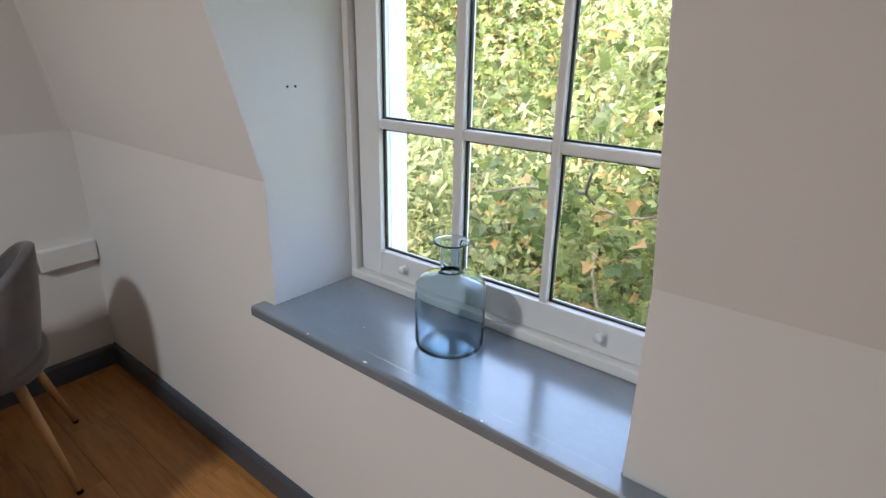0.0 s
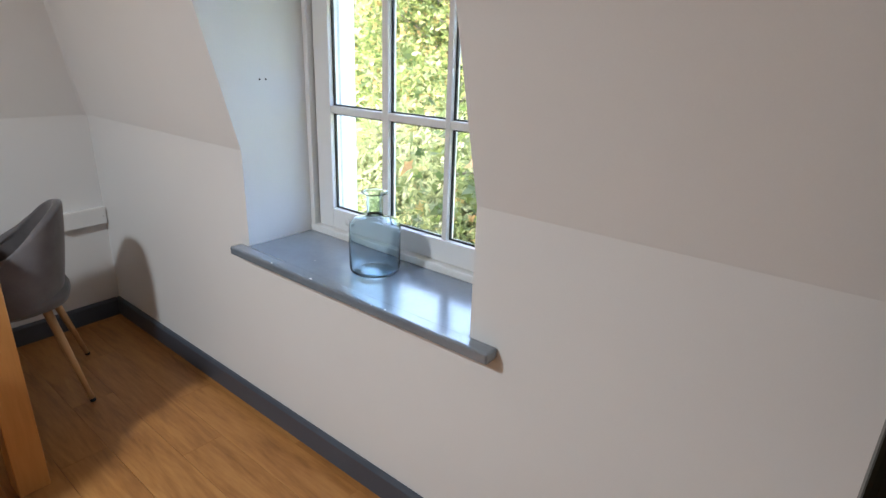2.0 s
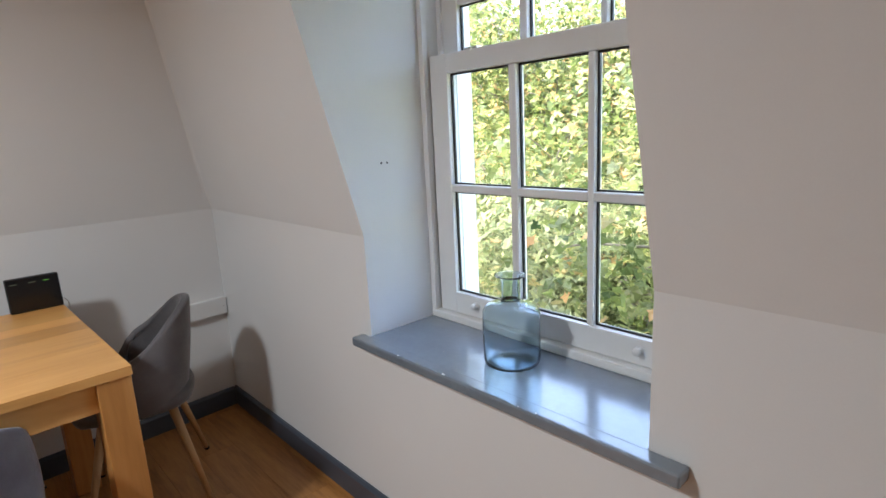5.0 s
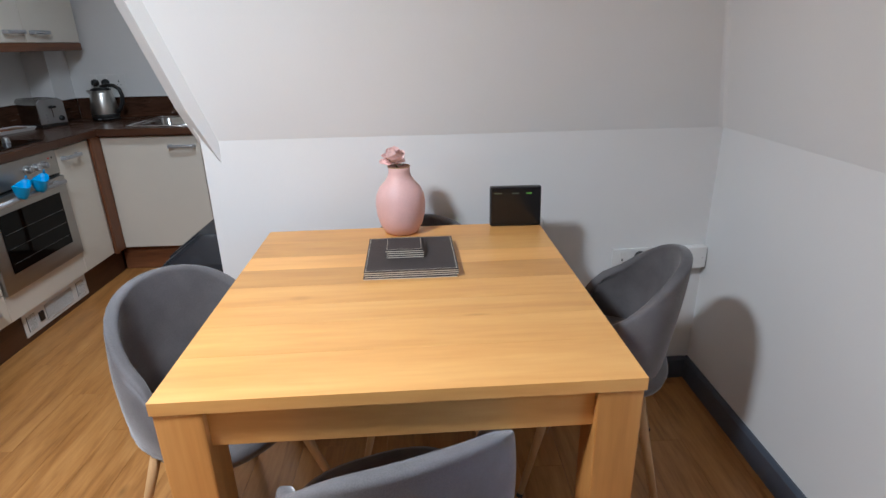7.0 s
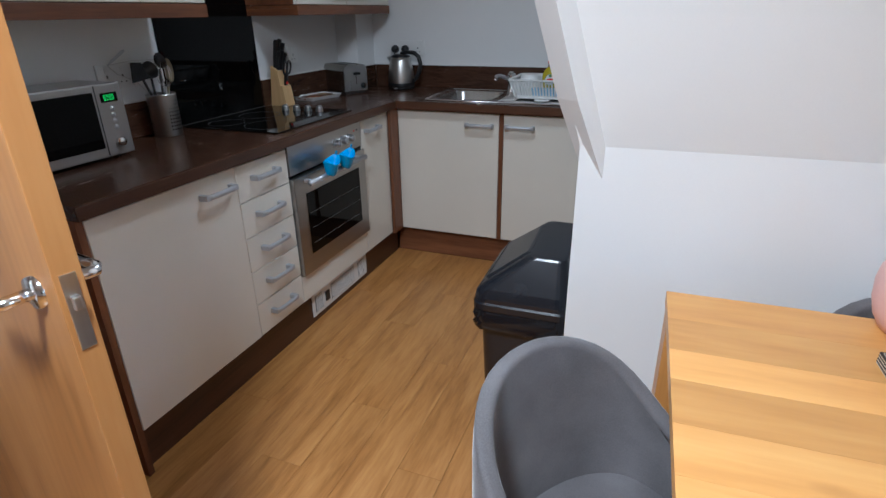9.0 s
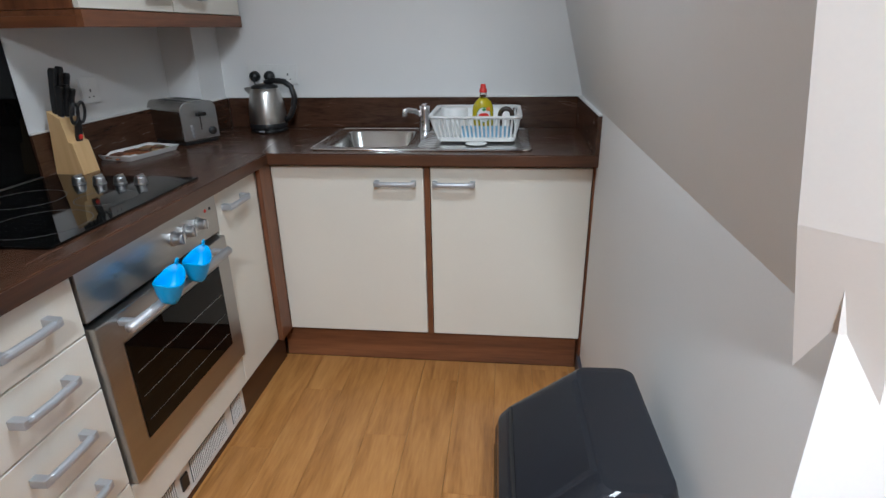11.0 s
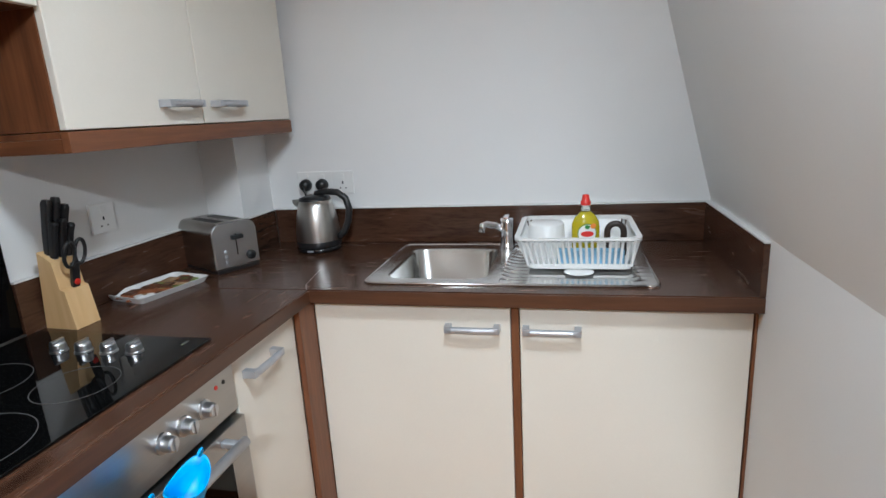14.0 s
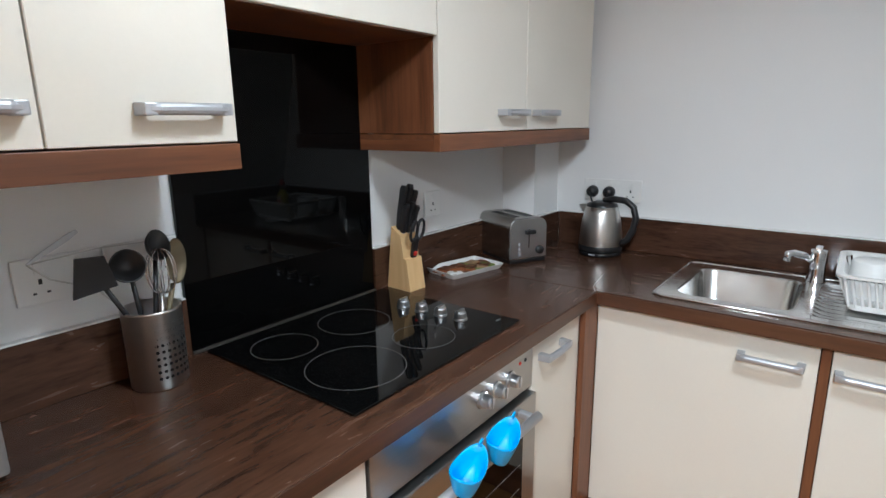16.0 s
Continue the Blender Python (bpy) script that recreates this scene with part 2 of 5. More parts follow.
BLUE_GLASS = glassy("smoky_blue_glass", (0.745, 0.845, 0.905), 0.0, 1.32)
SEAL = surf("white_sealant", (0.70, 0.69, 0.67), 0.5)


# ---- mesh helpers ----
def part(name, bm, material, parent=None, label="", smooth=False):
    """Link a bmesh as one mesh object, under a thing or a part."""
    me = bpy.data.meshes.new(name)
    bmesh.ops.recalc_face_normals(bm, faces=bm.faces)
    bm.to_mesh(me)
    bm.free()
    for q in material if isinstance(material, (list, tuple)) else [material]:
        me.materials.append(q)
    if smooth:
        me.shade_smooth()
    ob = new(name, me)
    if parent:
        ob.parent = parent
    if label:
        ob["label"] = label
    return ob


def base(name, label, category, m=None, group=""):
    ob = new(name)
    ob.empty_display_size = 0.05
    if m:
        ob.matrix_basis = m
    return tagged(ob, label, category, group)


def box(x0, x1, y0, y1, z0, z1, bevel=0.0, seg=2, bm=None):
    """A box between two corners, with rounded edges."""
    b = bmesh.new()
    bmesh.ops.create_cube(b, size=1.0)
    for v in b.verts:
        v.co = Vector(((x0 + x1) / 2 + v.co.x * (x1 - x0), (y0 + y1) / 2 + v.co.y * (y1 - y0), (z0 + z1) / 2 + v.co.z * (z1 - z0)))
    if bevel:
        bmesh.ops.bevel(b, geom=b.edges[:], offset=bevel, segments=seg, profile=0.6, affect="EDGES")
    return join(bm, b)


def join(bm, b, m=None):
    if m is not None:
        b.transform(m)
    if bm is None:
        return b
    me = bpy.data.meshes.new("tmp")
    b.to_mesh(me)
    b.free()
    bm.from_mesh(me)
    bpy.data.meshes.remove(me)
    return bm


def lathe(profile, steps=32, m=None, bm=None, a0=0.0, a1=2 * math.pi):
    """Turn a profile of (radius, height) round z."""
    b = bmesh.new()
    full = abs(a1 - a0 - 2 * math.pi) < 1e-6
    rings = []
    for i in range(steps if full else steps + 1):
        a = a0 + (a1 - a0) * i / steps
        rings.append([b.verts.new((r * math.cos(a), r * math.sin(a), z)) for r, z in profile])
    for i in range(steps):
        p, q = rings[i], rings[(i + 1) % len(rings)]
        for j in range(len(profile) - 1):
            b.faces.new((p[j], q[j], q[j + 1], p[j + 1]))
    bmesh.ops.remove_doubles(b, verts=b.verts, dist=1e-5)
    return join(bm, b, m)


def tube(points, radius, steps=10, bm=None, taper=None):
    """A round bar along a line of points."""
    b = bmesh.new()
    pts = [Vector(p) for p in points]
    rings = []
    side = None
    for i, p in enumerate(pts):
        d = (pts[min(i + 1, len(pts) - 1)] - pts[max(i - 1, 0)]).normalized()
        if side is None:
            side = d.orthogonal().normalized()
        side = (side - d * side.dot(d)).normalized()
        up = d.cross(side)
        r = radius if taper is None else radius + (taper - radius) * i / (len(pts) - 1)
        rings.append([b.verts.new(p + r * (side * math.cos(2 * math.pi * k / steps) + up * math.sin(2 * math.pi * k / steps))) for k in range(steps)])
    for p, q in zip(rings, rings[1:]):
        for k in range(steps):
            b.faces.new((p[k], p[(k + 1) % steps], q[(k + 1) % steps], q[k]))
    b.faces.new(rings[0][::-1])
    b.faces.new(rings[-1])
    return join(bm, b)


def prism(ends_a, ends_b, bm=None):
    """A solid between two rings of the same number of points."""
    b = bmesh.new()
    a = [b.verts.new(p) for p in ends_a]
    c = [b.verts.new(p) for p in ends_b]
    b.faces.new(a)
    b.faces.new(c[::-1])
    for i in range(len(a)):
        j = (i + 1) % len(a)
        b.faces.new((a[i], c[i], c[j], a[j]))
    return join(bm, b)


def setting(name, bm, material, label=""):
    return tagged(part(name, bm, material), label, kind="structure")


# ---- the shell ----
KNEE, LEAN, CEILING = 1.038, 0.258, 2.36
NORTH, WEST, KITCHEN, SINK, SOUTH, HALL, EAST = 0.888, -2.305, -0.905, -4.23, -2.67, -2.29, 3.2
SILL, WIN_L, WIN_R, HEAD = 0.70, -0.998, -0.022, 2.02


def north_face(z):
    return NORTH - LEAN * max(0.0, z - KNEE)


def north_piece(x0, x1, z0, z1, bm=None):
    zs = [z0] + ([KNEE] if z0 < KNEE < z1 else []) + [z1]
    ring = [(north_face(z), z) for z in zs] + [(1.26, z1), (1.26, z0)]
    return prism([(x0, y, z) for y, z in ring], [(x1, y, z) for y, z in ring], bm)


setting("wall_north_1", north_piece(-2.6, WIN_L, 0, CEILING), PAINT, "painted mansard wall with a sloping upper half")
setting("wall_north_2", north_piece(WIN_R, EAST + 0.2, 0, CEILING), PAINT, "painted mansard wall with a sloping upper half")
setting("wall_north_3", north_piece(WIN_L, WIN_R, 0, SILL - 0.03), PAINT, "painted wall below the window sill")
setting("wall_north_4", north_piece(WIN_L, WIN_R, HEAD, CEILING), PAINT, "painted wall above the window")

CORNER, CORNER_Y, KNEE_C = -2.205, -0.928, 1.052      # the corner between the dining wall and the kitchen wall


def west_x(y):
    return CORNER + (WEST - CORNER) * (y - KITCHEN) / (NORTH - KITCHEN)


def west_ring(x0, knee, y0, mitre):
    top = x0 + LEAN * (CEILING - knee)
    return [(x, y0 - (x - x0) if mitre else y0, z) for x, z in ((x0, 0), (x0, knee), (top, CEILING), (-2.56, CEILING), (-2.56, 0))]


setting("wall_west", prism(west_ring(CORNER, KNEE_C, CORNER_Y, True), west_ring(west_x(1.0), KNEE, 1.0, False)), PAINT, "painted knee wall with a sloping upper half")
ring = [(KITCHEN, 0), (KITCHEN, KNEE_C), (KITCHEN - LEAN * (CEILING - KNEE_C), CEILING), (-0.55, CEILING), (-0.55, 0)]
setting("wall_kitchen", prism([(CORNER - (y - KITCHEN), y + CORNER_Y - KITCHEN, z) for y, z in ring], [(SINK - 0.2, y, z) for y, z in ring]), PAINT, "painted knee wall with a sloping upper half")
# the flat board over the hip between the two slopes
tang, outw = Vector((1, 1, 0)).normalized(), Vector((1, -1, 0)).normalized()
hip = []
for z, off in ((0.62, -0.2125), (1.16, 0.0455), (CEILING, 0.0055 + LEAN * math.sqrt(2) * (CEILING - KNEE_C))):
    c = Vector((CORNER, CORNER_Y, z)) + outw * off
    hip.append([c + tang * s + outw * d for s, d in ((-0.039, 0.0), (0.039, 0.0), (0.039, -0.10), (-0.039, -0.10))])
hb = prism(hip[0], hip[1])
prism(hip[1], hip[2], hb)
setting("trim_hip", hb, PAINT, "painted corner board over the roof hip")
def valley(z, out):
    d = LEAN * (z - KNEE)
    c, r = Vector((WEST + d, NORTH - d, z)), 0.034
    return [c + Vector((-0.02, 0.02, 0)), c + Vector((-0.004, -r, 0)), c + Vector((0.010, -0.010, 0)) * out, c + Vector((r, 0.004, 0))]


setting("trim_valley", prism(valley(KNEE, 0.6), valley(CEILING, 1.0)), PAINT, "painted strip in the corner between two slopes")
setting("wall_sink", box(SINK - 0.2, SINK, SOUTH - 0.2, -0.7, 0, CEILING), PAINT)
setting("wall_south", box(SINK, -1.60, SOUTH - 0.2, SOUTH, 0, CEILING), PAINT)
setting("wall_boxing", box(SINK, -4.02, SOUTH, -2.525, 0.9, CEILING), PAINT, "painted pipe boxing in the corner")
setting("wall_return", box(-1.60, -1.50, SOUTH - 0.2, HALL, 0, CEILING), PAINT)
setting("wall_hall_1", box(-1.50, -0.68, HALL - 0.1, HALL, 2.06, CEILING), PAINT)
setting("wall_hall_2", box(-0.68, EAST, HALL - 0.1, HALL, 0, CEILING), PAINT)
setting("wall_corridor", box(-1.60, 0.4, -3.5, -3.4, 0, CEILING), PAINT)
setting("wall_corridor_end", box(0.3, 0.4, -3.4, HALL - 0.1, 0, CEILING), PAINT)
setting("wall_corridor_side", box(-1.7, -1.60, -3.4, SOUTH - 0.2, 0, CEILING), PAINT)
setting("wall_east", box(EAST, EAST + 0.2, HALL - 0.1, 1.0, 0, CEILING), PAINT)
setting("ceiling", box(SINK - 0.2, EAST + 0.2, -3.5, 1.26, CEILING, CEILING + 0.15), CEIL)
setting("floor", box(SINK - 0.2, EAST + 0.2, -3.5, 1.26, -0.25, -0.006), surf("subfloor", (0.10, 0.05, 0.02), 0.6))

# skirting boards with a chamfered top
def skirting(name, p, q, inward, h=0.096, t=0.016):
    p, q, w = Vector((*p, 0)), Vector((*q, 0)), Vector((*inward, 0))
    prof = ((0, 0), (t, 0), (t, h - 0.012), (t - 0.008, h), (0, h))
    return tagged(part(name, prism([p + w * a + Vector((0, 0, z)) for a, z in prof], [q + w * a + Vector((0, 0, z)) for a, z in prof]), SKIRT), "blue-grey painted skirting board", kind="structure")


skirting("baseboard_1", (WEST + 0.001, NORTH - 0.001), (EAST, NORTH - 0.001), (0, -1))
skirting("baseboard_2", (CORNER + 0.001, CORNER_Y), (WEST + 0.001, NORTH - 0.018), (1, 0.056))
skirting("baseboard_3", (-3.70, KITCHEN - 0.001), (CORNER, CORNER_Y - 0.001), (0, -1), 0.09)
skirting("baseboard_4", (-0.62, HALL + 0.001), (EAST, HALL + 0.001), (0, 1))

# ---- the window ----
W = 1.185          # room face of the lower sash
sill = box(WIN_L - 0.048, WIN_R + 0.087, 0.838, NORTH - 0.001, SILL - 0.032, SILL, 0.009, 3)
box(WIN_L + 0.001, WIN_R - 0.001, NORTH - 0.02, 1.215, SILL - 0.030, SILL - 0.0005, bm=sill)
sill_ob = setting("window_sill_1", sill, SLATE, "glossy blue-grey painted window sill with chips")
chips = bmesh.new()
for cx, cy, r in ((-0.60, 0.845, 0.006), (-0.80, 0.842, 0.004), (-0.28, 0.846, 0.004), (-0.72, 0.955, 0.0025), (-0.33, 0.842, 0.003)):
    ring = [chips.verts.new((cx + r * (0.7 + 0.5 * random.random()) * math.cos(a), cy + 0.6 * r * (0.7 + 0.5 * random.random()) * math.sin(a), SILL + 0.0006)) for a in [k * math.pi / 4 for k in range(8)]]
    chips.faces.new(ring)
part("paint_chip", chips, WHITE_PLASTIC, sill_ob, "chipped paint showing white")

win = base("window_1", "white painted timber sash window with six panes a sash", "window")
win["kind"] = "structure"
frm = box(WIN_L, WIN_L + 0.022, W - 0.022, 1.30, SILL, HEAD, 0.003)
box(WIN_R - 0.012, WIN_R, W - 0.022, 1.30, SILL, HEAD, 0.003, bm=frm)
box(WIN_L, WIN_R, W - 0.022, 1.30, HEAD - 0.05, HEAD, 0.003, bm=frm)
part("window_frame", frm, GLOSS_WHITE, win)
part("bottom_bead", box(WIN_L + 0.001, WIN_R - 0.001, W - 0.026, W + 0.03, SILL - 0.001, SILL + 0.026, 0.006), GLOSS_WHITE, win)
part("outer_sill", box(WIN_L, WIN_R, 1.26, 1.42, SILL - 0.08, SILL - 0.02, 0.006), GLOSS_WHITE, win)
for sx in (WIN_L + 0.022, WIN_R - 0.042):
    part("parting_bead", box(sx, sx + 0.02, W + 0.046, W + 0.056, SILL + 0.03, HEAD - 0.05, 0.002), GLOSS_WHITE, win)
    part("outer_jamb", box(sx - 0.02, sx + 0.028, 1.29, 1.36, SILL - 0.02, HEAD), GLOSS_WHITE, win)
X0, X1 = WIN_L + 0.028, WIN_R - 0.014
BARS = ((-0.640, -0.596), (-0.372, -0.336))


def sash(name, y, z0, z1, rail0, rail1, mid):
    """One sash: stiles, rails, glazing bars with a bevel towards the glass, panes."""
    s = part(name, box(X0, -0.890, y, y + 0.044, z0, z1, 0.004), GLOSS_WHITE, win, "white painted sash")
    part("stile", box(-0.093, X1, y, y + 0.044, z0, z1, 0.004), GLOSS_WHITE, s)
    part("rail", box(-0.8905, -0.0925, y + 0.0005, y + 0.044, z0, rail0, 0.004), GLOSS_WHITE, s)
    part("rail", box(-0.8905, -0.0925, y + 0.0005, y + 0.044, rail1, z1, 0.004), GLOSS_WHITE, s)
    for a, b in BARS:
        part("glazing_bar", box(a + 0.008, b - 0.008, y + 0.002, y + 0.042, rail0, rail1, 0.005), GLOSS_WHITE, s)
    for a, b in ((-0.890, BARS[0][0] + 0.008), (BARS[0][1] - 0.008, BARS[1][0] + 0.008), (BARS[1][1] - 0.008, -0.093)):
        part("glazing_bar", box(a, b, y + 0.002, y + 0.042, mid - 0.013, mid + 0.013, 0.005), GLOSS_WHITE, s)
        for lo, hi in ((rail0, mid - 0.012), (mid + 0.012, rail1)):
            g = part("pane", box(a - 0.004, b + 0.004, y + 0.026, y + 0.030, lo, hi), CLEAR, s)
            g.visible_shadow = False
            # dark glazing seal round the pane
            t = bmesh.new()
            for q in ((a, b, lo, lo + 0.006), (a, b, hi - 0.006, hi), (a, a + 0.006, lo, hi), (b - 0.006, b, lo, hi)):
                box(q[0], q[1], y + 0.018, y + 0.0255, q[2], q[3], bm=t)
            part("seal", t, BLACK, s)
    return s


lower = sash("lower_sash", W, SILL + 0.027, 1.602, 0.803, 1.540, 1.168)
upper = sash("upper_sash", W + 0.056, 1.560, HEAD - 0.05, 1.600, 1.930, 1.765)
for hx in (-0.79, -0.20):
    kn = part("sash_lift", lathe([(0, 0.024), (0.010, 0.023), (0.011, 0.017), (0.006, 0.012), (0.007, 0.003), (0.013, 0.002), (0.013, 0)], 16, pose(hx, W - 0.001, 0.772, 90)), WHITE_PLASTIC, lower, "small white knob", True)
fast = lathe([(0, 0.012), (0.012, 0.010), (0.014, 0)], 14, pose(-0.80, W + 0.03, 1.602))
box(-0.83, -0.77, W + 0.022, W + 0.038, 1.602, 1.612, 0.002, bm=fast)
part("catch", fast, STEEL, lower)
part("sash_stop", lathe([(0, 0.018), (0.008, 0.017), (0.008, 0)], 12, pose(-0.925, W + 0.012, 1.602)), WHITE_PLASTIC, lower)
holes = bmesh.new()
for hy in (0.978, 1.002):
    lathe([(0, 0.001), (0.0035, 0.0008), (0.0035, 0)], 10, pose(WIN_L + 0.0002, hy, 1.267, 0, 90), holes)
setting("wall_screw_holes", holes, BLACK, "two small screw holes in the reveal")

# ---- ceiling light over the living room, and an added unseen one in the kitchen ----
for lx, ly in ((-0.74, -1.16), (-2.70, -1.42)):
    cl = base("ceiling_light", "assumed round flush ceiling light with a white rim, out of view", "light", pose(lx, ly, CEILING), "ceiling lights")
    part("rim", lathe([(0.13, 0.0), (0.15, -0.01), (0.15, -0.045), (0.125, -0.05), (0.12, -0.03)], 32), WHITE_PLASTIC, cl, smooth=True)
    part("backing", lathe([(0.0, -0.012), (0.13, -0.012), (0.13, 0.0)], 32), WHITE_PLASTIC, cl)


# ---- the open door ----
HX, HY = -1.497, HALL + 0.004
dv = (Vector((-1.362, -1.50, 0)) - Vector((HX, HY, 0)))
dm = pose(HX, HY, 0, 0, 0, math.degrees(math.atan2(dv.y, dv.x)))
DW = dv.length
door = base("door_1", "oak veneer internal door standing open", "door", dm)
door["kind"] = "structure"
part("leaf", box(0.0, DW, -0.04, 0.0, 0.006, 2.03, 0.002), DOOR_OAK, door)
part("latch_plate", box(DW - 0.0005, DW + 0.002, -0.032, -0.010, 0.90, 1.02, 0.001), STEEL, door, "satin steel latch plate")
part("latch", box(DW + 0.001, DW + 0.011, -0.027, -0.015, 0.965, 0.987, 0.003), STEEL, door)
for sgn, y0 in ((1, 0.0), (-1, -0.04)):
    hb = lathe([(0, 0.009), (0.024, 0.008), (0.026, 0)], 20, pose(DW - 0.06, y0, 0.985, -90 * sgn))
    tube([(DW - 0.06, y0, 0.985), (DW - 0.06, y0 + sgn * 0.045, 0.985), (DW - 0.075, y0 + sgn * 0.052, 0.985), (DW - 0.17, y0 + sgn * 0.052, 0.985)], 0.0095, 12, hb)
    part("handle", hb, CHROME, door, "polished lever handle", True)
fr = box(-1.50, -1.47, HALL - 0.1, HALL + 0.001, 0, 2.06)
box(-0.71, -0.68, HALL - 0.1, HALL + 0.001, 0, 2.06, bm=fr)
box(-1.47, -0.71, HALL - 0.1, HALL + 0.001, 2.035, 2.06, bm=fr)
setting("trim_door_frame", fr, GLOSS_WHITE)

# ---- kitchen base units ----
FY, FX = -2.125, -3.668        # faces of the doors on the two runs
TOPZ, UND, LOW = 0.910, 0.868, 0.166


def bow_handle(parent, m, length=0.13):
    """A satin bow handle: two wedge-shaped feet and a flattened bar between them."""
    h = length / 2
    bar = tube([(-h, -0.026, 0.0), (-h + 0.014, -0.031, 0.0), (0, -0.0325, 0.0), (h - 0.014, -0.031, 0.0), (h, -0.026, 0.0)], 0.0088, 12)
    bar.transform(Matrix.Diagonal((1.0, 1.0, 1.10, 1.0)))
    for s in (-1, 1):
        foot = [(s * (h + 0.010), 0.0, -0.0100), (s * (h - 0.009), 0.0, -0.0100), (s * (h - 0.009), 0.0, 0.0100), (s * (h + 0.010), 0.0, 0.0100)]
        neck = [(s * (h + 0.008), -0.034, -0.0092), (s * (h - 0.010), -0.036, -0.0092), (s * (h - 0.010), -0.036, 0.0092), (s * (h + 0.008), -0.034, 0.0092)]
        w = prism(foot, neck)
        bmesh.ops.bevel(w, geom=w.edges[:], offset=0.0022, segments=2, profile=0.6, affect="EDGES")
        join(bar, w)
    o = part("handle", bar, SATIN, parent, "satin metal bow handle")
    o.matrix_basis = m
    return o


def carcass(name, label, x0, x1, y0, y1, z0=LOW - 0.005, z1=UND - 0.001, category="cabinet", mat=None):
    u = base(name, label, category)
    part("body", box(x0, x1, y0, y1, z0, z1), mat or CREAM_EDGE, u)
    return u


def front(parent, axis, a, b, z0, z1, face, name="door", handle=None, gap=0.0015):
    """A door or drawer front 18 mm thick on a carcass; axis: the way it runs."""
    if axis == "x":
        bm = box(a + gap, b - gap, face - 0.018, face, z0, z1, 0.0015, 1)
    else:
        bm = box(face - 0.018, face, a + gap, b - gap, z0, z1, 0.0015, 1)
    d = part(name, bm, CREAM, parent, "cream laminate front")
    if handle:
        u, z, ln = handle
        bow_handle(d, pose(u, face, z, 0, 0, 180) if axis == "x" else pose(face, u, z, 0, 0, 90), ln)
    return d


B = SOUTH + 0.004
u = carcass("base_cabinet", "cream base cabinet with a wide door and bow handle", -2.375, -1.80, B, FY - 0.019)
front(u, "x", -2.375, -1.80, LOW, 0.858, FY, handle=(-2.270, 0.799, 0.135))
u = carcass("drawer_unit", "narrow cream unit of five drawers with bow handles", -2.672, -2.3765, B, FY - 0.019)
for k in range(5):
    z0 = LOW + k * (0.858 - LOW) / 5
    front(u, "x", -2.672, -2.375, z0 + 0.002, z0 + (0.858 - LOW) / 5 - 0.002, FY, "drawer_front", (-2.520, z0 + 0.079, 0.130))
u = carcass("base_cabinet", "slim cream corner cabinet with a bow handle", -3.572, -3.2745, B, FY - 0.019)
front(u, "x", -3.572, -3.275, LOW, 0.858, FY, handle=(-3.38, 0.805, 0.125))
u = carcass("corner_post", "walnut corner post between the kitchen runs", -3.668, -3.5735, -2.124, -2.106, LOW - 0.006, UND - 0.001, "cabinet", WALNUT_Z)
setting("plinth_1", box(-3.70, -1.80, FY - 0.055, FY - 0.035, 0.0, LOW - 0.006), EDGE_X, "dark walnut kitchen plinth")
setting("plinth_2", box(FX - 0.075, FX - 0.055, FY - 0.033, KITCHEN - 0.02, 0.0, LOW - 0.006), WALNUT_Y, "walnut kitchen plinth")
ep = base("end_panel", "dark walnut end panel of the kitchen run", "panel")
part("board", box(-1.798, -1.778, B, FY - 0.002, 0.0, UND - 0.001, 0.001), WALNUT_Z, ep)
part("edge_strip", box(-1.7985, -1.7775, FY - 0.002, FY - 0.0005, 0.0, UND - 0.001), WALNUT_Z, ep, "thin walnut edging strip")
u = carcass("sink_cabinet", "cream sink cabinet with two doors in a walnut surround", SINK + 0.02, FX - 0.019, -2.098, KITCHEN - 0.016, LOW - 0.005, 0.745, mat=WALNUT_Z)
front(u, "y", -2.106, -1.526, LOW, 0.856, FX, handle=(-1.632, 0.797, 0.137))
front(u, "y", -1.503, -0.922, LOW, 0.856, FX, handle=(-1.416, 0.797, 0.137))
part("divider", box(FX - 0.018, FX + 0.001, -1.525, -1.504, LOW - 0.005, UND - 0.001, 0.001), WALNUT_Z, u, "walnut strip")
part("side_panel", box(SINK + 0.03, FX + 0.001, -0.920, KITCHEN - 0.004, 0.001, UND - 0.001, 0.001), WALNUT_Z, u, "walnut side panel")
part("top_rail", box(FX - 0.018, FX - 0.002, -2.098, -0.921, 0.858, UND - 0.001), WALNUT_Y, u)

# oven, built under the worktop
ov = base("built_in_oven", "stainless steel built-in oven with a glass door", "oven")
OX0, OX1 = -3.2735, -2.6735
part("body", box(OX0 + 0.02, OX1 - 0.02, B, FY - 0.02, 0.29, UND - 0.003), BLACK, ov)
part("control_panel", box(OX0 + 0.003, OX1 - 0.003, FY - 0.018, FY + 0.004, 0.742, 0.862, 0.002), OVEN_STEEL, ov)
dr = part("oven_door", box(OX0 + 0.003, OX1 - 0.003, FY - 0.018, FY + 0.018, 0.292, 0.728, 0.004), OVEN_STEEL, ov, "steel door with a dark window")
gl = box(OX0 + 0.075, OX1 - 0.075, FY + 0.0185, FY + 0.0205, 0.375, 0.650, 0.0005, 1)
part("window", gl, BLACK_GLASS, dr, "dark glass oven window")
for k in range(3):
    part("rack_shelf", tube([(OX0 + 0.09, FY + 0.0212, 0.42 + k * 0.07), (OX1 - 0.09, FY + 0.0212, 0.42 + k * 0.07)], 0.0006, 6), STEEL, dr)
hb = tube([(OX0 + 0.075, FY + 0.062, 0.706), (OX1 - 0.05, FY + 0.062, 0.706)], 0.012, 14)
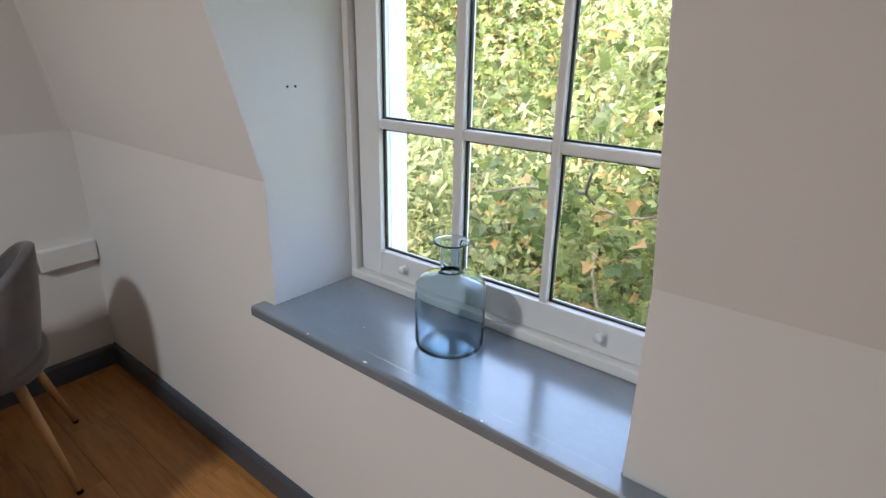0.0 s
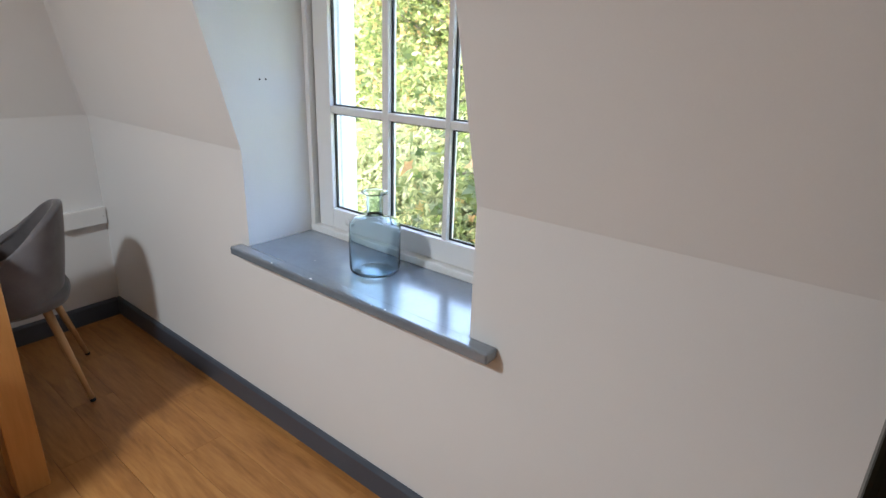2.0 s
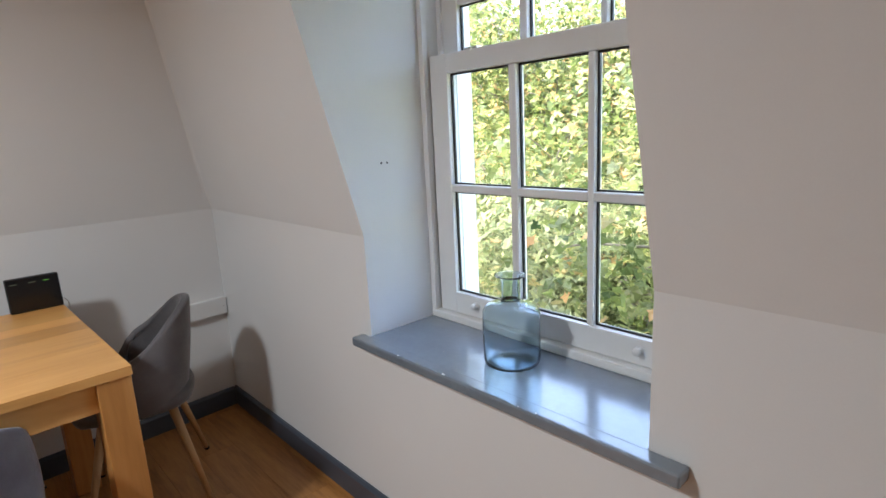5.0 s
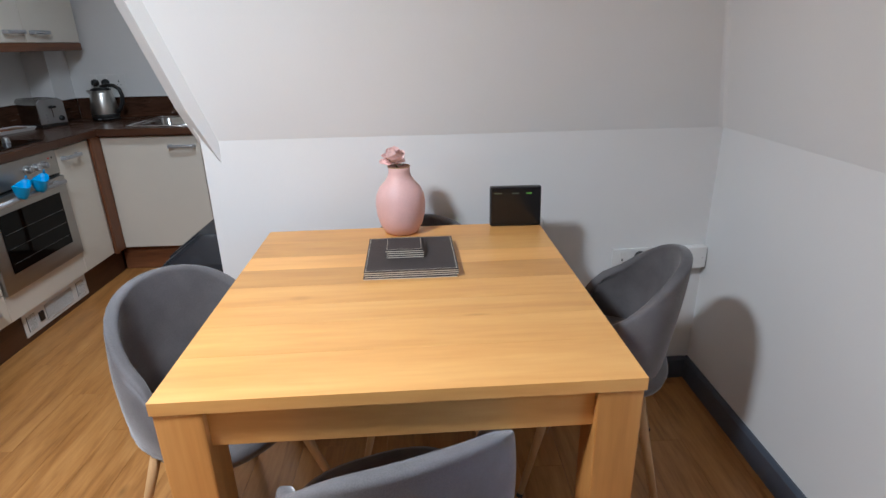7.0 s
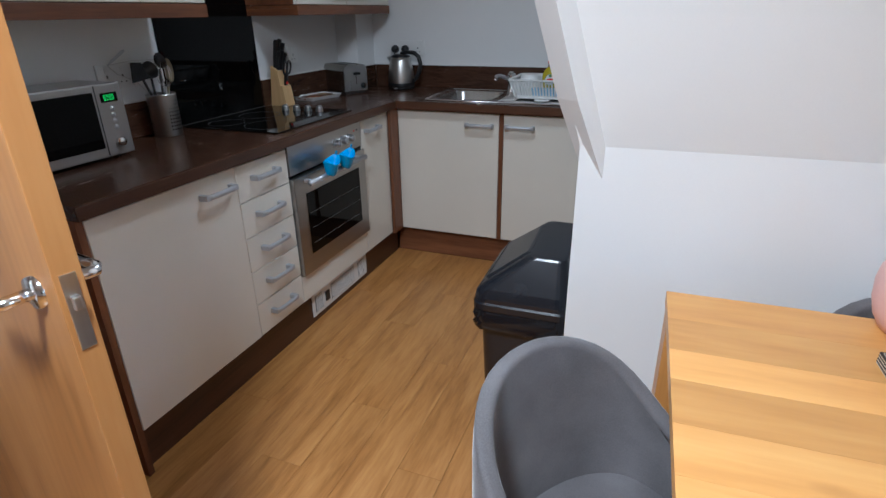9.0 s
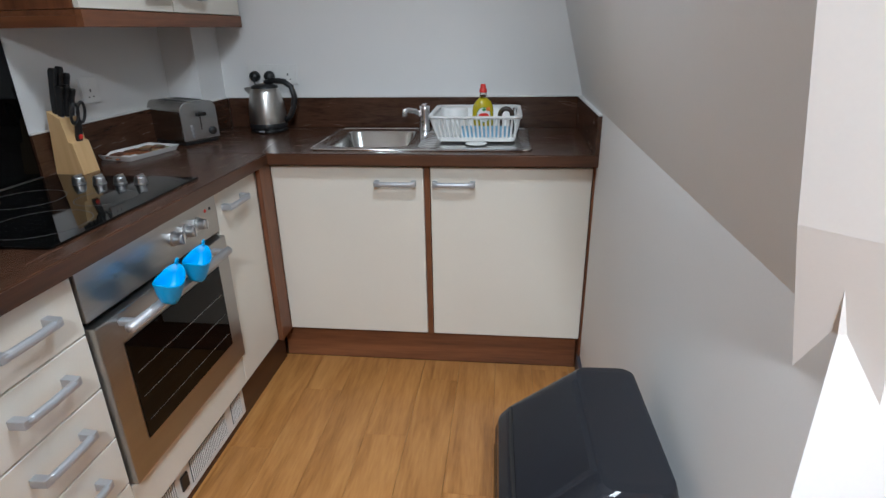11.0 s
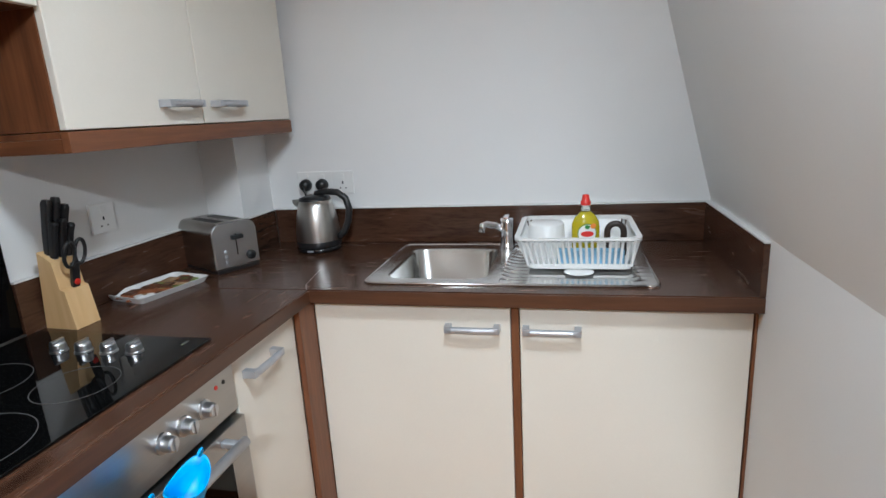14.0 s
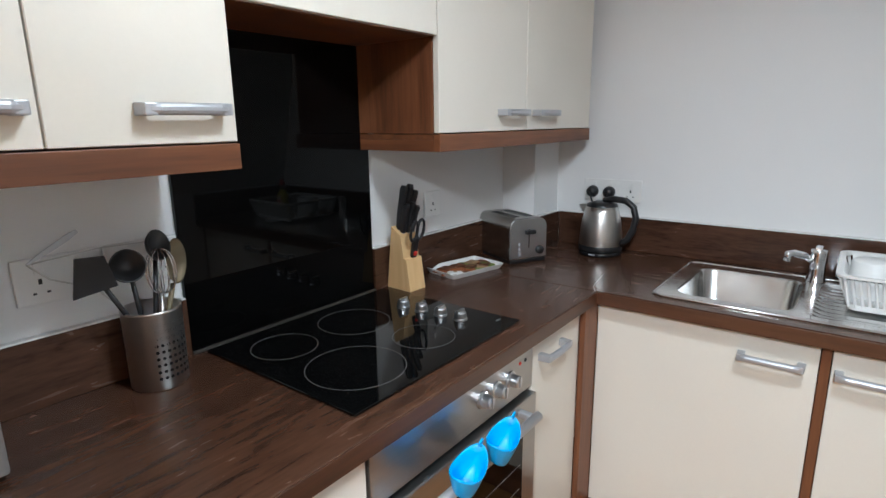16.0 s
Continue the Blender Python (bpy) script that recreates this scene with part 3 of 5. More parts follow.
for hx in (OX0 + 0.092, OX1 - 0.08):
    box(hx - 0.009, hx + 0.009, FY + 0.017, FY + 0.060, 0.698, 0.714, 0.003, bm=hb)
part("handle", hb, SATIN, dr, "brushed steel bar handle", True)
for kx in (-3.034, -3.094, -3.158):
    kb = lathe([(0.021, 0.0), (0.021, 0.004), (0.016, 0.006), (0.015, 0.024), (0.012, 0.027), (0, 0.027)], 24, pose(kx, FY + 0.004, 0.803, -90))
    box(kx - 0.003, kx + 0.003, FY + 0.02, FY + 0.034, 0.789, 0.817, 0.002, bm=kb)
    part("knob", kb, KNOB_STEEL, ov, "chrome control knob")
for lx, c in ((-3.205, RED), (-3.232, BLACK)):
    part("indicator", lathe([(0, 0.002), (0.005, 0.0015), (0.005, 0)], 12, pose(lx, FY + 0.004, 0.827, -90)), c, ov)
part("lower_trim", box(OX0, OX1, FY - 0.018, FY - 0.001, LOW, 0.286, 0.001), CREAM, ov, "cream filler strip below the oven")
gr = base("plinth_heater", "white plinth heater grille with a black switch", "heater")
gm = box(-3.285, -2.765, FY - 0.034, FY - 0.028, 0.030, 0.150, 0.002)
part("frame", gm, WHITE_PLASTIC, gr)
for a, b in ((-3.262, -3.19), (-3.15, -2.925), (-2.85, -2.785)):
    part("vent", box(a, b, FY - 0.029, FY - 0.0265, 0.05, 0.13), surf("grille_grey", (0.07, 0.066, 0.06), 0.6), gr)
    for k in range(int((b - a) / 0.009)):
        part("slat", box(a + 0.009 * k + 0.002, a + 0.009 * k + 0.006, FY - 0.0267, FY - 0.0245, 0.05, 0.13), WHITE_PLASTIC, gr)
part("switch", box(-2.905, -2.870, FY - 0.029, FY - 0.022, 0.065, 0.115, 0.003), BLACK, gr)

# worktops and upstands
WF, WX = -2.098, -3.630
wt = base("worktop", "dark walnut laminate worktop with a joint in the corner", "worktop")
part("long_top", box(WX, -1.772, B, WF, UND, TOPZ, 0.004), TOP_X, wt)
SY0, SY1, SX0, SX1 = -1.955, -1.140, -4.150, -3.690    # sink cut-out
ct = box(SINK + 0.004, WX - 0.0015, SY1 - 0.02, KITCHEN - 0.004, UND, TOPZ, 0.0)
box(SX1 - 0.02, WX - 0.0015, SY0 + 0.02, SY1 - 0.02, UND, TOPZ, bm=ct)
box(SINK + 0.004, SX0 + 0.02, SY0 + 0.02, SY1 - 0.02, UND, TOPZ, bm=ct)
box(SINK + 0.004, WX - 0.0015, B, SY0 + 0.02, UND, TOPZ, bm=ct)
bmesh.ops.remove_doubles(ct, verts=ct.verts, dist=1e-4)
part("sink_top", ct, TOP_Y, wt)
part("joint_strip", tube([(WX + 0.004, WF - 0.004, TOPZ - 0.0006), (WX - 0.045, WF - 0.030, TOPZ - 0.0006), (WX - 0.19, WF - 0.055, TOPZ - 0.0006)], 0.0011, 6), SATIN, wt)
part("front_edge", box(WX - 0.001, WX + 0.002, WF, KITCHEN - 0.004, UND + 0.002, TOPZ - 0.003, 0.001), EDGE_Y, wt)
part("front_edge", box(WX + 0.002, -1.772, WF - 0.001, WF + 0.002, UND + 0.002, TOPZ - 0.003, 0.001), EDGE_X, wt)
UP = 1.042


def upstand(x0, x1, y0, y1, mat):
    o = base("upstand", "dark walnut laminate upstand along the wall", "upstand")
    part("board", box(x0, x1, y0, y1, TOPZ + 0.0005, UP, 0.0015), mat, o)
    part("sealant", box(x0, x1, y0, y1, UP - 0.0005, UP + 0.003) if x1 - x0 > 0.1 and y1 - y0 > 0.1 else box(x0 + 0.001, x1 - 0.001, y0 + 0.001, y1 - 0.001, UP - 0.0003, UP + 0.0035), SEAL, o)
    return o


upstand(SINK + 0.001, SINK + 0.02, -2.505, KITCHEN - 0.003, TOP_Y)
upstand(SINK + 0.02, WX + 0.0, KITCHEN - 0.022, KITCHEN - 0.003, TOP_X)
upstand(-4.02, -3.245, SOUTH + 0.001, SOUTH + 0.019, TOP_X)
upstand(-4.019, -4.001, SOUTH + 0.02, -2.506, TOP_Y)
upstand(SINK + 0.02, -4.001, -2.524, -2.506, TOP_X)
upstand(-2.655, -1.61, SOUTH + 0.001, SOUTH + 0.019, TOP_X)
sb = base("splashback", "tall black glass splashback behind the hob", "splashback")
part("glass", box(-3.243, -2.657, SOUTH + 0.001, SOUTH + 0.013, TOPZ + 0.006, 1.66, 0.001, 1), BLACK_GLASS, sb)
part("trim_strip", box(-3.243, -2.657, SOUTH + 0.013, SOUTH + 0.022, TOPZ + 0.001, TOPZ + 0.007, 0.001), surf("dull_aluminium", (0.07, 0.062, 0.055), 0.5, 0.3), sb)

# wall cabinets
WC, WB = -2.372, 1.387


def wall_cabinet(label, x0, x1, z0, z1, doors, handles):
    u = base("wall_cabinet", label, "cabinet")
    part("body", box(x0, x1, B, WC - 0.019, z0, z1), WALNUT_Z, u)
    for (a, b), h in zip(doors, handles):
        d = part("door", box(a + 0.0015, b - 0.0015, WC - 0.018, WC, z0 + 0.001, z1, 0.0015, 1), CREAM, u, "cream laminate door")
        if h is not None:
            bow_handle(d, pose(h, WC, z0 + 0.054, 0, 0, 180), 0.125)
    return u


wall_cabinet("cream wall cabinet with two doors and a walnut side", -4.165, -3.212, WB, 2.11, ((-4.165, -3.664), (-3.664, -3.212)), (-3.775, -3.565))
wall_cabinet("cream wall cabinet with two doors", -2.642, -1.77, WB, 2.11, ((-2.642, -2.354), (-2.354, -1.77)), (-2.545, -2.265))
wall_cabinet("cream bridging cabinet over the hob", -3.2105, -2.6435, 1.622, 2.11, ((-3.2105, -2.6435),), (None,))
for a, b in ((-4.165, -3.212), (-2.642, -1.77)):
    o = base("light_rail", "walnut light rail under the wall cabinets", "trim")
    part("front_board", box(a, b, WC - 0.018, WC + 0.003, WB - 0.046, WB - 0.002, 0.0015), WALNUT, o)
    part("base_board", box(a, b, B, WC - 0.019, WB - 0.016, WB - 0.002), WALNUT, o)
    for q in (a, b - 0.018) if a > -3 else (b - 0.018,):
        part("side_board", box(q, q + 0.018, B, WC - 0.0185, WB - 0.046, WB - 0.0165), WALNUT_Y, o)

# ---- dining table ----
TT = 0.773
TM = pose(-1.622, -0.242, 0, 0, 0, 1.5)
tb = base("dining_table", "square oak dining table with a glossy staved top", "table", TM)
staves = (-0.458, -0.338, -0.222, -0.128, -0.014, 0.094, 0.188, 0.312, 0.458)
for a, b in zip(staves, staves[1:]):
    part("stave", box(a + 0.0002, b - 0.0002, -0.443, 0.443, TT - 0.026, TT), OAK, tb)
for sx in (-1, 1):
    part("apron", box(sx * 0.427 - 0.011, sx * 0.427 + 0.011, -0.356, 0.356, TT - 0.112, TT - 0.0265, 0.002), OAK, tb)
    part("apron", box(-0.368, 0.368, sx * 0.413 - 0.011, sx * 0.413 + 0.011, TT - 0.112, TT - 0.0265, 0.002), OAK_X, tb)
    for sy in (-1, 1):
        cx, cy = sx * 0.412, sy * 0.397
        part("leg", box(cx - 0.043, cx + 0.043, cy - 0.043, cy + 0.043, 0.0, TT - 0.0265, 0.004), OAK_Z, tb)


# ---- chairs ----
def shell(n=28, m=14):
    """The curved backrest: highest behind, falling away into the seat's sides."""
    b = bmesh.new()
    rows = []
    for j in range(m + 1):
        v = j / m
        r = []
        for i in range(n + 1):
            a = radians(118) * (2 * i / n - 1)
            top = 0.455 + 0.325 * max(0.0, math.cos(a * 90 / 118)) ** 0.62
            z = 0.405 + (top - 0.405) * v
            f = 1.0 + 0.09 * math.sin(v * math.pi * 0.62) - 0.10 * v * v * abs(math.sin(a)) ** 2
            lean = 0.034 * max(0.0, (z - 0.45) / 0.33) * math.cos(a / 1.4)
            ca = math.cos(a)
            r.append(b.verts.new((0.214 * f * math.sin(a), -0.172 * f * math.copysign(abs(ca) ** 0.72, ca) - lean, z)))
        rows.append(r)
    for p, q in zip(rows, rows[1:]):
        for i in range(n):
            b.faces.new((p[i], p[i + 1], q[i + 1], q[i]))
    bmesh.ops.recalc_face_normals(b, faces=b.faces)
    bmesh.ops.solidify(b, geom=b.faces[:], thickness=0.032)
    rim = [e for e in b.edges if e.is_manifold and len(e.link_faces) == 2 and e.calc_face_angle(0) > radians(50)]
    bmesh.ops.bevel(b, geom=rim, offset=0.011, segments=3, profile=0.6, affect="EDGES")
    return b


def cushion():
    b = bmesh.new()
    prof = ((0.0, 0.462), (0.6, 0.466), (0.86, 0.462), (0.97, 0.448), (1.0, 0.430), (0.97, 0.408), (0.80, 0.390), (0.0, 0.385))
    n, rings = 40, []
    for s, z in prof:
        r = []
        for i in range(n):
            a = 2 * math.pi * i / n
            c, d = math.cos(a), math.sin(a)
            q = (abs(c) ** 2.8 + abs(d) ** 2.8) ** (-1 / 2.8)
            r.append(b.verts.new((0.218 * s * q * c, 0.02 + 0.212 * s * q * d, z - (0.010 if d > 0.6 and 0 < s else 0))))
        rings.append(r)
    for p, q in zip(rings, rings[1:]):
        for i in range(n):
            b.faces.new((p[i], p[(i + 1) % n], q[(i + 1) % n], q[i]))
    bmesh.ops.remove_doubles(b, verts=b.verts, dist=1e-5)
    return b


chair = base("dining_chair", "grey velvet shell dining chair with pale wooden legs", "chair", pose(-1.82, 0.350, 0, 0, 0, 163), "chairs round the table")
part("seat", cushion(), VELVET, chair, smooth=True)
back = part("backrest", shell(), VELVET, chair, "curved grey velvet backrest", True)
part("seat_base", lathe([(0, 0.372), (0.14, 0.372), (0.15, 0.38), (0.15, 0.392), (0, 0.392)], 24), BLACK, chair)
for sx in (-1, 1):
    for sy in (-1, 1):
        lg = part("leg", tube([(sx * 0.120, 0.01 + sy * 0.115, 0.385), (sx * 0.212, 0.01 + sy * 0.205, 0.002)], 0.0165, 14, None, 0.0095), LEG_OAK, chair, smooth=True)
        part("foot", tube([(sx * 0.2095, 0.01 + sy * 0.2025, 0.012), (sx * 0.2125, 0.01 + sy * 0.2055, 0.0)], 0.0105, 12), BLACK, lg)
copy_thing(chair, pose(-1.630, -0.763, 0, 0, 0, -33))
copy_thing(chair, pose(-1.176, -0.256, 0, 0, 0, 110))
copy_thing(chair, pose(-1.985, -0.205, 0, 0, 0, -91))

# ---- things on the table ----
va = base("vase", "dusty pink ceramic vase with a narrow neck", "vase", pose(-2.035, -0.264, TT) @ Matrix.Diagonal((1.0, 1.0, 0.915, 1.0)))
part("body", lathe([(0, 0.002), (0.044, 0.0), (0.052, 0.005), (0.067, 0.032), (0.0760, 0.068), (0.0785, 0.105), (0.0755, 0.135), (0.064, 0.163), (0.046, 0.184), (0.036, 0.202), (0.0330, 0.220), (0.0350, 0.233), (0.032, 0.2345), (0.028, 0.225), (0.029, 0.20), (0.04, 0.17), (0.0, 0.16)], 48), PINK, va, smooth=True)
part("rim", lathe([(0.0352, 0.2325), (0.0353, 0.2352), (0.0315, 0.2360), (0.0312, 0.2330)], 40), surf("bare_clay_rim", (0.36, 0.20, 0.10), 0.6), va, "worn brown rim", True)
fl = bmesh.new()
random.seed(5)
for k in range(46):
    a, e, s = random.uniform(0, 6.28), random.uniform(0.1, 1.45), random.uniform(0.028, 0.043)
    d = Vector((math.cos(a) * math.cos(e), math.sin(a) * math.cos(e), math.sin(e)))
    side = d.cross(Vector((0.2, 0.1, 1))).normalized()
    up = side.cross(d)
    o = d * 0.006
    pts = [o, o + d * s * 0.6 + side * s * 0.5, o + d * s + side * s * 0.35 + up * 0.003, o + d * s * 1.12 - up * 0.002, o + d * s - side * s * 0.35 + up * 0.004, o + d * s * 0.6 - side * s * 0.5]
    fl.faces.new([fl.verts.new(p) for p in pts])
fo = base("flower", "pink artificial carnation standing in the vase", "flower", pose(-2.037, -0.278, TT + 0.224))
part("petals", fl, PETAL, fo)
part("stem", tube([(0.002, 0.020, -0.085), (0.001, 0.016, -0.03), (0, 0, 0.004)], 0.002, 8), surf("stem_green", (0.10, 0.16, 0.05), 0.6), fo)
lf = bmesh.new()
lf.faces.new([lf.verts.new(p) for p in ((0.0, 0.0, -0.006), (0.008, 0.016, -0.002), (0.004, 0.034, -0.006), (-0.006, 0.016, -0.010))])
part("calyx", lf, WHITE_PLASTIC, fo)


def mat_stack(name, label, n, sx, sy, t, m, group):
    for k in range(n):
        dx, dy = random.uniform(-0.002, 0.002), random.uniform(-0.002, 0.002)
        o = base(name, label, "placemat" if name == "placemat" else "coaster", m @ pose(dx, dy, k * t, 0, 0, random.uniform(-0.6, 0.6)), group)
        part("felt_back", box(-sx + 0.0006, sx - 0.0006, -sy + 0.0006, sy - 0.0006, 0.0, t * 0.38), CREAM_STITCH, o, "cream felt backing")
        part("cover", box(-sx, sx, -sy, sy, t * 0.38, t - 0.0002, 0.0006, 1), LEATHER, o)
        st = bmesh.new()
        for q in ((-sx + 0.004, sx - 0.004, -sy + 0.004, -sy + 0.005), (-sx + 0.004, sx - 0.004, sy - 0.005, sy - 0.004), (-sx + 0.004, -sx + 0.005, -sy + 0.004, sy - 0.004), (sx - 0.005, sx - 0.004, -sy + 0.004, sy - 0.004)):
            box(q[0], q[1], q[2], q[3], t - 0.0003, t, bm=st)
        part("stitching", st, CREAM_STITCH, o)


mat_stack("placemat", "dark brown leatherette placemat with a cream edge, stacked", 4, 0.128, 0.1225, 0.006, pose(-1.780, -0.229, TT + 0.0003, 0, 0, 1.5), "stack of placemats")
mat_stack("coaster", "small dark brown leatherette coaster with a cream edge, stacked", 4, 0.051, 0.051, 0.006, pose(-1.790, -0.245, TT + 0.0245, 0, 0, 1.5), "stack of coasters")
ro = base("router", "flat black wireless router standing on edge", "router", pose(-2.066, 0.108, TT + 0.0004, 0, -4, -1))
part("body", box(-0.014, 0.014, -0.083, 0.083, 0.0, 0.130, 0.005), BLACK, ro)
part("front_face", box(0.0135, 0.0155, -0.079, 0.079, 0.006, 0.126, 0.001), BLACK_GLOSS, ro)
GREEN_LED = glow("green_led", (0.08, 0.24, 0.03), 0.04)
DIM_MARK = surf("dim_marking", (0.10, 0.12, 0.08), 0.5)
for y0, y1, mt in ((-0.070, -0.046, DIM_MARK), (-0.012, 0.010, DIM_MARK), (0.034, 0.052, GREEN_LED)):
    part("marking", box(0.0155, 0.0158, y0, y1, 0.107, 0.110), mt, ro)
part("cable", tube([(-0.014, 0.06, 0.02), (-0.030, 0.086, 0.022), (-0.050, 0.104, 0.004), (-0.066, 0.108, -0.06), (-0.080, 0.104, -0.35), (-0.086, 0.096, -0.60)], 0.0022, 8), WHITE_PLASTIC, ro)

# ---- sockets and plugs ----
def socket(name, label, m, gangs, parent_plugs=()):
    """A white switched socket; it faces local -y."""
    w = 0.073 * gangs
    o = base(name, label, "socket", m)
    part("plate", box(-w, w, -0.009, 0.0, -0.043, 0.043, 0.003), WHITE_PLASTIC, o)
    for g in range(2 if gangs > 0.6 else 1):
        gx = (g - 0.5) * 0.066 if gangs > 0.6 else 0
        part("rocker", box(gx - 0.008, gx + 0.008, -0.012, -0.0085, 0.013, 0.033, 0.0015), WHITE_PLASTIC, o)
        pins = box(gx - 0.003, gx + 0.003, -0.0093, -0.0088, -0.006, 0.004)
        box(gx - 0.014, gx - 0.008, -0.0093, -0.0088, -0.024, -0.020, bm=pins)
        box(gx + 0.008, gx + 0.014, -0.0093, -0.0088, -0.024, -0.020, bm=pins)
        part("pin_holes", pins, BLACK, o)
    return o


def plug(m, cable=None):
    o = base("plug", "black mains plug pushed into a wall socket", "plug", m)
    part("body", lathe([(0, 0.036), (0.013, 0.035), (0.021, 0.026), (0.024, 0.010), (0.022, 0.0), (0, 0)], 20, pose(0, 0, 0, 90)), BLACK, o, smooth=True)
    if cable:
        part("cable", tube(cable, 0.0034, 8), BLACK, o, smooth=True)
    return o


socket("wall_socket", "white double socket on the knee wall", pose(west_x(0.592) + 0.002, 0.592, 0.549, 0, 0, 90 + 3.2), 1.0)
ext = base("blank_plate", "long white blanking plate beside the socket", "plate")
ext.matrix_basis = pose(west_x(0.776) + 0.001, 0.776, 0.5495, 0, 0, 3.2)
part("plate", box(0.0, 0.034, -0.104, 0.106, -0.042, 0.044, 0.005), WHITE_PLASTIC, ext)
plug(pose(west_x(0.628) + 0.010, 0.628, 0.560, 0, 0, 90))
part("screw", lathe([(0, 0.001), (0.003, 0.0008), (0.003, 0)], 10, pose(0.034, 0.09, 0.0, 0, 90)), STEEL, ext)
socket("wall_socket", "white double socket above the upstand", pose(SINK + 0.001, -2.327, 1.143, 0, 0, 90), 1.0)
socket("wall_socket", "white switched outlet beside the double socket", pose(SINK + 0.001, -2.213, 1.143, 0, 0, 90), 0.58)
plug(pose(SINK + 0.010, -2.362, 1.136, 0, 0, 90), [(0, -0.034, 0), (0.01, -0.05, -0.02), (0.03, -0.035, -0.10), (0.04, -0.02, -0.20), (0.01, -0.03, -0.222)])
plug(pose(SINK + 0.010, -2.294, 1.136, 0, 0, 90), [(0, -0.034, 0), (0.01, -0.05, -0.03), (0.02, -0.04, -0.12), (0.02, -0.04, -0.222)])
socket("wall_socket", "white socket on the wall behind the knife block", pose(-3.545, SOUTH + 0.001, 1.144, 0, 0, 180), 0.58)
socket("wall_socket", "white double socket above the upstand", pose(-2.432, SOUTH + 0.001, 1.145, 0, 0, 180), 1.0)
socket("wall_socket", "white double socket above the upstand", pose(-2.582, SOUTH + 0.001, 1.145, 0, 0, 180), 1.0)

# ---- bottle on the sill ----
bt = base("glass_bottle", "smoky blue glass bottle with a flared neck on the window sill", "bottle", pose(-0.507, 1.030, SILL + 0.0005))
outer = [(0, 0.006), (0.052, 0.0015), (0.068, 0.0), (0.078, 0.006), (0.0815, 0.02), (0.0815, 0.145), (0.0795, 0.160), (0.070, 0.1715), (0.044, 0.178), (0.029, 0.183), (0.0255, 0.192), (0.0255, 0.245), (0.031, 0.253), (0.042, 0.258), (0.043, 0.261)]
inner = [(0.040, 0.2605), (0.029, 0.2565), (0.0232, 0.247), (0.0232, 0.192), (0.027, 0.1805), (0.043, 0.1755), (0.0685, 0.169), (0.0775, 0.1585), (0.0795, 0.144), (0.0795, 0.02), (0.074, 0.007), (0.05, 0.0055), (0, 0.010)]
part("body", lathe(outer[:11] + inner[3:], 56), BLUE_GLASS, bt, smooth=True)
part("neck", lathe(outer[10:] + inner[:4], 56, pose(0, 0, 0.0003)), BLUE_GLASS, bt, "narrow neck with a flared rim", True)

# ---- television ----
tv = base("television", "black flat-screen television on a wall bracket", "television")
part("case", box(0.759, 1.73, 0.600, 0.640, 0.800, 1.412, 0.006), SCREEN, tv)
part("screen", box(0.771, 1.718, 0.5985, 0.6005, 0.815, 1.400, 0.0005, 1), SCREEN, tv)
part("bracket", box(1.12, 1.34, 0.640, NORTH - LEAN * 0.10, 0.95, 1.14, 0.004), BLACK, tv)

# ---- kitchen bin ----
bi = base("kitchen_bin", "charcoal plastic swing-lid kitchen bin with a black liner", "bin", pose(-2.530, -1.086, 0, 0, 0, 1))
def loop(hx, hy, z, n=6, r=0.04):
    pts = []
    for cx, cy, a0 in ((hx - r, hy - r, 0), (-hx + r, hy - r, 90), (-hx + r, -hy + r, 180), (hx - r, -hy + r, 270)):
        for k in range(n + 1):
            a = radians(a0 + 90 * k / n)
            pts.append(Vector((cx + r * math.cos(a), cy + r * math.sin(a), z)))
    return pts


def rrect(x0, x1, y0, y1, z, r=0.05, n=6):
    return [Vector(((x0 + x1) / 2, (y0 + y1) / 2, 0)) + p for p in loop((x1 - x0) / 2, (y1 - y0) / 2, z, n, r)]


def loft(rings, bm=None, cap0=True, cap1=True):
    b = bmesh.new()
    vs = [[b.verts.new(p) for p in r] for r in rings]
    for p, q in zip(vs, vs[1:]):
        for i in range(len(p)):
            j = (i + 1) % len(p)
            b.faces.new((p[i], p[j], q[j], q[i]))
    if cap0:
        b.faces.new(vs[0][::-1])
    if cap1:
        b.faces.new(vs[-1])
    return join(bm, b)


part("body", loft([loop(0.150, 0.112, 0.0), loop(0.155, 0.117, 0.01), loop(0.184, 0.132, 0.470), loop(0.194, 0.138, 0.473), loop(0.194, 0.138, 0.490)]), BIN_GREY, bi, smooth=False)
random.seed(8)
bagr = []
for z, g in ((0.420, 0.008), (0.432, 0.018), (0.452, 0.014), (0.470, 0.018), (0.486, 0.012), (0.496, 0.006)):
    bagr.append([p + Vector((p.x, p.y, 0)).normalized() * (g + random.uniform(-0.006, 0.007)) + Vector((0, 0, random.uniform(-0.008, 0.008) if z < 0.48 else 0)) for p in loop(0.194, 0.138, z, 10)])
part("liner", loft(bagr, cap0=False, cap1=False), BAG, bi, "black bin liner folded over the rim", True)
TOP_Z = 0.664
flat_top = rrect(-0.190, 0.142, 0.010, 0.124, TOP_Z, 0.026, 5)
low_ring = loop(0.200, 0.146, 0.546, 5, 0.040)


def lid_ring(f, z_lift=0.0):
    return [a.lerp(b, f) + Vector((0, 0, z_lift)) for a, b in zip(low_ring, flat_top)]


